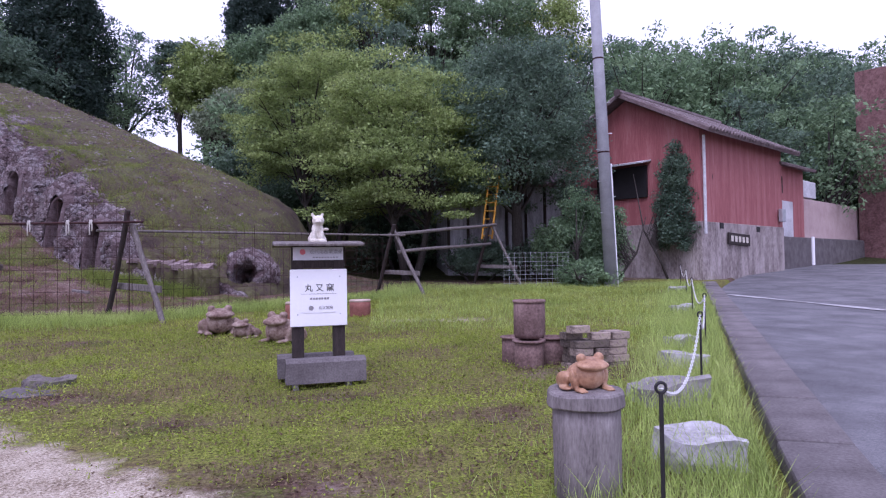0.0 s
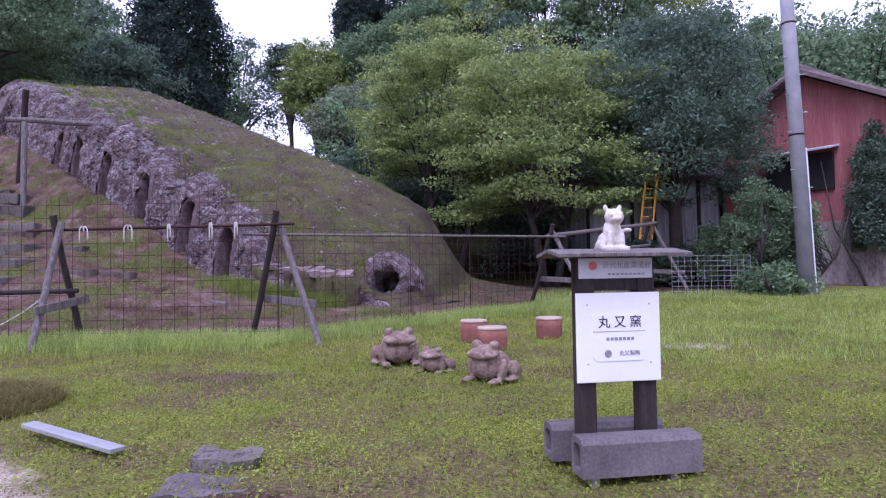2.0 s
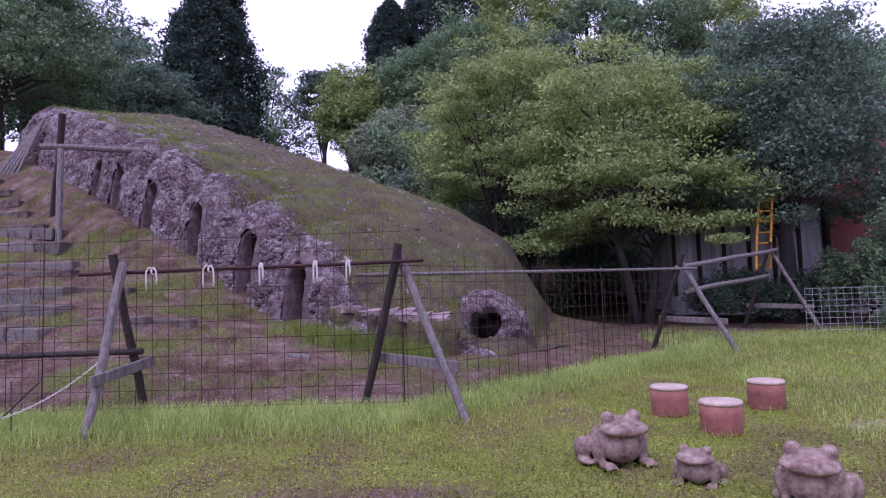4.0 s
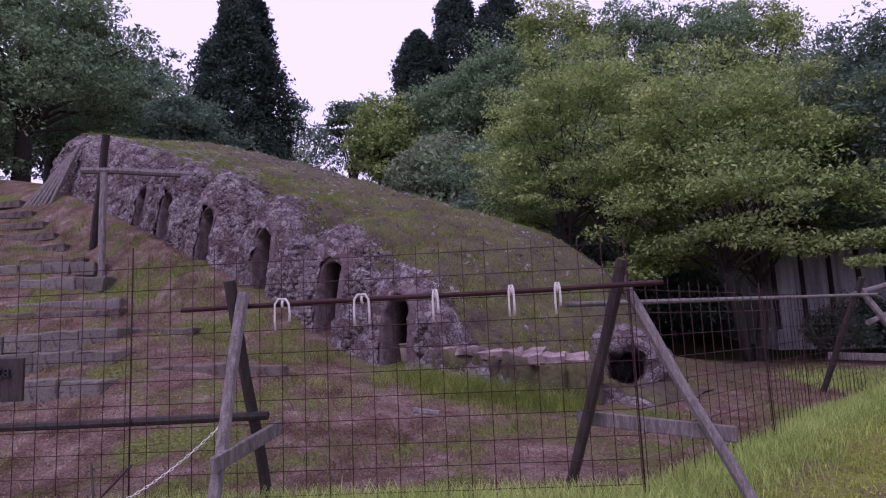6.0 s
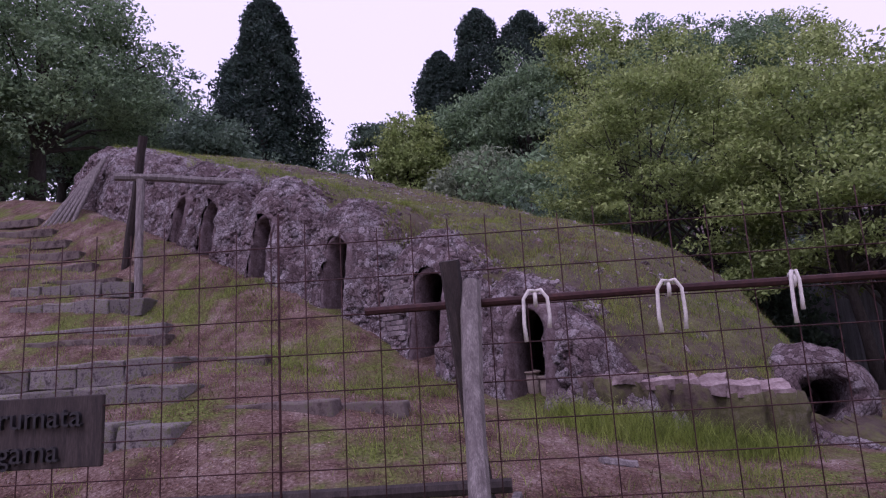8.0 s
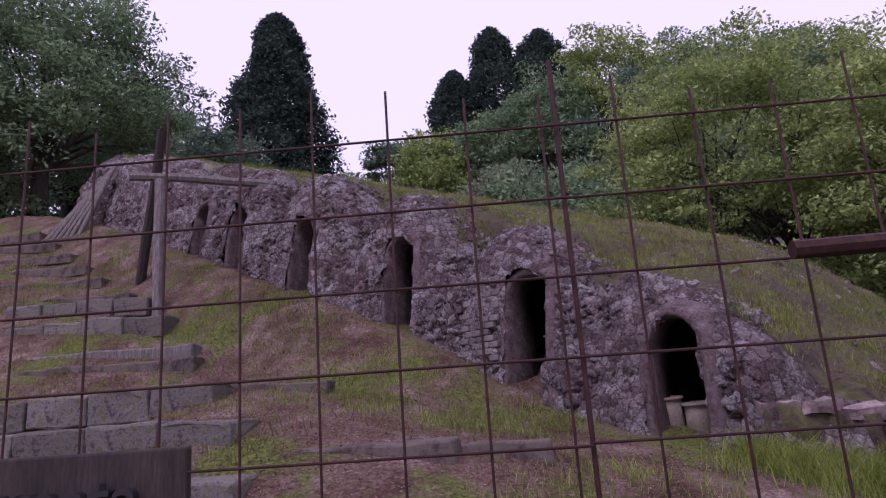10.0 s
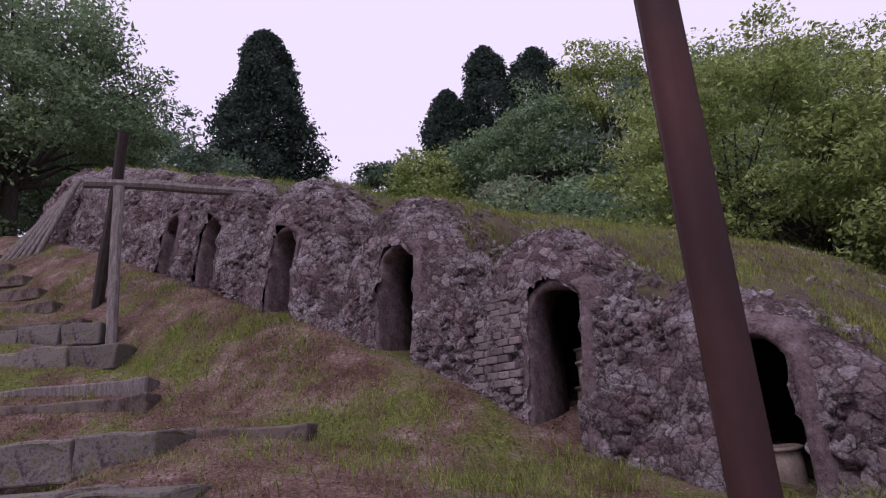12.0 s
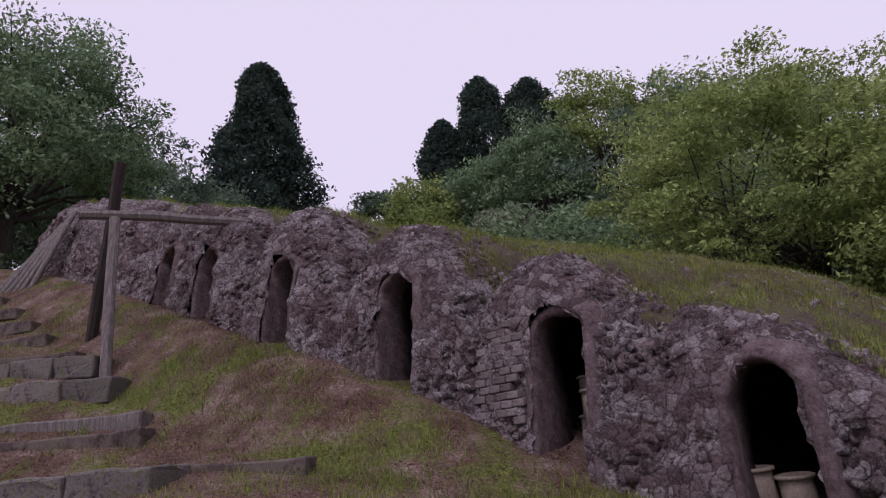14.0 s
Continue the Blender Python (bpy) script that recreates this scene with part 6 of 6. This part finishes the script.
stuff("dry_weeds", little_leaves(x, y, land_z(x, y) + rg.uniform(0.002, 0.03, len(x)), rg.uniform(0.006, 0.015, len(x)), rg), M["brown_weed"], "dry brownish weeds among the lawn")
# tall grass along fence and kerb
x = rg.uniform(-12, 0.5, 40000)
y = fence_line(x) - np.abs(rg.normal(0, 0.45, len(x))) + 0.15
a_ = rg.uniform(-1, 13, 24000)
s_ = -np.abs(rg.normal(0, 0.5, len(a_))) - 0.09
x, y = np.concatenate([x, KX + KDX * a_ + KNX * s_]), np.concatenate([y, KY + KDY * a_ + KNY * s_])
x2, y2 = rg.uniform(-0.5, 8, 36000), rg.uniform(9, 19, 36000)
k = ((x2 - KX) * KNX + (y2 - KY) * KNY < 0)
x, y = np.concatenate([x, x2[k]]), np.concatenate([y, y2[k]])
stuff("tall_grass", blades(x, y, land_z(x, y) - 0.01, rg.uniform(0.04, 0.17, len(x)) * np.where((y > fence_line(x) - 1.2) & (x < 0.5), 1.35, np.where((x - KX) * KNX + (y - KY) * KNY > -0.9, 1.5, 0.85)), rg.uniform(0.0014, 0.0026, len(x)) * (1 + 0.05 * y), rg, 0.7), M["tall"], "tall pale grass along the fence and kerb")
# beyond the fence: sparse tufts
x, y = rg.uniform(-19, 1, 240000), rg.uniform(10.3, 24, 240000)
v_ = (x - OX) * VX + (y - OY) * VY
u_ = (x - OX) * UX + (y - OY) * UY
k = (y > fence_line(x)) & ((v_ < -0.35) | (u_ < -3.6)) & (rg.random(len(x)) < 0.16 + 0.45 * wave(x * 0.8, y * 0.8, 5))
x, y = x[k], y[k]
half = rg.random(len(x)) < 0.2 + 0.6 * wave(x * 0.8, y * 0.8, 5)
for mask, mat, lab in ((half, "mound", "green tufts on the slope"), (~half, "brown_weed", "dry tufts and litter on the slope")):
    a, b = x[mask], y[mask]
    stuff("slope_grass", blades(a, b, land_z(a, b) - 0.01, rg.uniform(0.03, 0.13, len(a)), rg.uniform(0.002, 0.0045, len(a)), rg, 1.1), M[mat], lab)
# fallen leaves and twigs
x, y = rg.uniform(-16, 0, 170000), rg.uniform(10.5, 21, 170000)
k = (y > fence_line(x) + 0.2) & (rg.random(len(x)) < 0.55 + 0.4 * wave(x * 1.2, y * 1.2, 9))
x, y = x[k], y[k]
o = new("leaf_litter", quads("leaf_litter", little_leaves(x, y, land_z(x, y) + 0.012, rg.uniform(0.006, 0.016, len(x)), rg), M["litter"]))
tagged(o, "brown fallen leaves on the slope", "leaves", kind="stuff")


def tufts(cx, cy, per, r, h0, h1, rg):
    """Blades in clumps about centres on the open ground."""
    x = np.repeat(cx, per) + rg.normal(0, r, len(cx) * per)
    y = np.repeat(cy, per) + rg.normal(0, r, len(cx) * per)
    h = np.repeat(rg.uniform(h0, h1, len(cx)), per) * rg.uniform(0.4, 1.1, len(x))
    return blades(x, y, land_z(x, y) - 0.01, h, rg.uniform(0.002, 0.004, len(x)), rg, 0.9)


# grass clumps on the slope and at the kiln's foot
cu, cv = rg.uniform(-3, 12, 620), -0.3 - np.abs(rg.normal(0, 1.1, 620))
cx, cy = at_uv(cu, cv)
k = (cy > fence_line(cx) + 0.3) & (wave(cx * 0.9, cy * 0.9, 5) > 0.1)
stuff("slope_tufts", tufts(cx[k], cy[k], 36, 0.11, 0.05, 0.16, rg), M["slope_green"], "green grass clumps on the slope below the kiln")
cx, cy = rg.uniform(-18, -10, 330), rg.uniform(11, 22, 330)
k = (cx - OX) * VX + (cy - OY) * VY < -1.0
k2 = rg.random(170)
bx, by = at_uv(-0.8 - 2.0 * k2, -0.35 + 1.25 * k2 - np.abs(rg.normal(0, 0.3, 170)))
stuff("ledge_tufts", tufts(bx, by, 44, 0.11, 0.12, 0.34, rg), M["slope_green"], "green grass clumps below the ledge")
stuff("step_tufts", tufts(cx[k], cy[k], 30, 0.12, 0.04, 0.1, rg), M["slope_green"], "grass growing between the steps")
# grass on the mound
n = 130000
uu, pp = rg.uniform(-3.2, 14.2, n), rg.uniform(0.33, 0.86, n)
kx_, ky_, kz_, kv_ = kiln_surface(uu, pp)
k = ((kx_ + 3.8) ** 2 + 0.3 * (ky_ - 15.7) ** 2 + (kz_ - 0.98) ** 2 > 0.3) & (rg.random(n) < (0.8 + 0.45 * wave(kx_, ky_, 7)) * (1 - 0.7 * step01(uu, 2, 7))) & (pp + 0.07 * wave(kx_ * 2, ky_ * 2, 1) > 0.375 + 0.085 * chamber(uu) + 0.1 * step01(uu, 2.2, 5) + 0.06 * step01(uu, 4, 7) - 0.14 * (1 - step01(uu, -2.4, -0.4)))
kx_, ky_, kz_ = kx_[k], ky_[k], kz_[k]
sel = rg.random(len(kx_)) < 0.62 + 0.35 * wave(kx_ * 0.7, ky_ * 0.7, 3)
for mask, mat, lab in ((sel, "slope_green", "green grass growing on the mound"), (~sel, "brown_weed", "dry grass growing on the mound")):
    a, b, c = kx_[mask], ky_[mask], kz_[mask]
    stuff("mound_grass", blades(a, b, c - 0.03, rg.uniform(0.03, 0.11, len(a)), rg.uniform(0.0025, 0.005, len(a)), rg, 0.9), M[mat], lab)

# taller clumps along the brow of the mound
cu, cp = rg.uniform(-2.5, 13.5, 650), rg.uniform(0.44, 0.7, 650)
per = 50
uu, pp = np.repeat(cu, per) + rg.normal(0, 0.1, 650 * per), np.repeat(cp, per) + rg.normal(0, 0.008, 650 * per)
kx_, ky_, kz_, kv_ = kiln_surface(uu, np.clip(pp, 0, 1))
hh_ = np.repeat(rg.uniform(0.05, 0.2, 650), per) * rg.uniform(0.4, 1.1, len(uu))
stuff("mound_tufts", blades(kx_, ky_, kz_ - 0.04, hh_, rg.uniform(0.002, 0.004, len(uu)), rg, 0.7), M["slope_green"], "tall grass clumps on the mound")

# heap of dry weeds on the lawn
bm = bmesh.new()
lathe(bm, [(0.36, -0.05), (0.3, 0.04), (0.2, 0.09), (0.05, 0.11)], 24)
roughen(bm, 0.07, 5)
hp = part("soil_heap", bm, M["litter"], smooth=True)
tagged(hp, "brown heap of withered weeds on the lawn", "heap")
hp.matrix_world = pose(-5.6, 7.1, zg(-5.6, 7.1))
a_, r_ = rg.uniform(0, 2 * math.pi, 9000), np.sqrt(rg.random(9000)) * 0.5
hx, hy = -5.6 + np.cos(a_) * r_, 7.1 + np.sin(a_) * r_
o = new("withered_weeds", quads("withered_weeds", blades(hx, hy, land_z(hx, hy) + 0.11 * (1 - (r_ / 0.5) ** 2), rg.uniform(0.03, 0.12, 9000), np.full(9000, 0.004), rg, 1.4), M["dry"]))
tagged(o, "withered brown stalks on the heap", "weeds", kind="stuff")
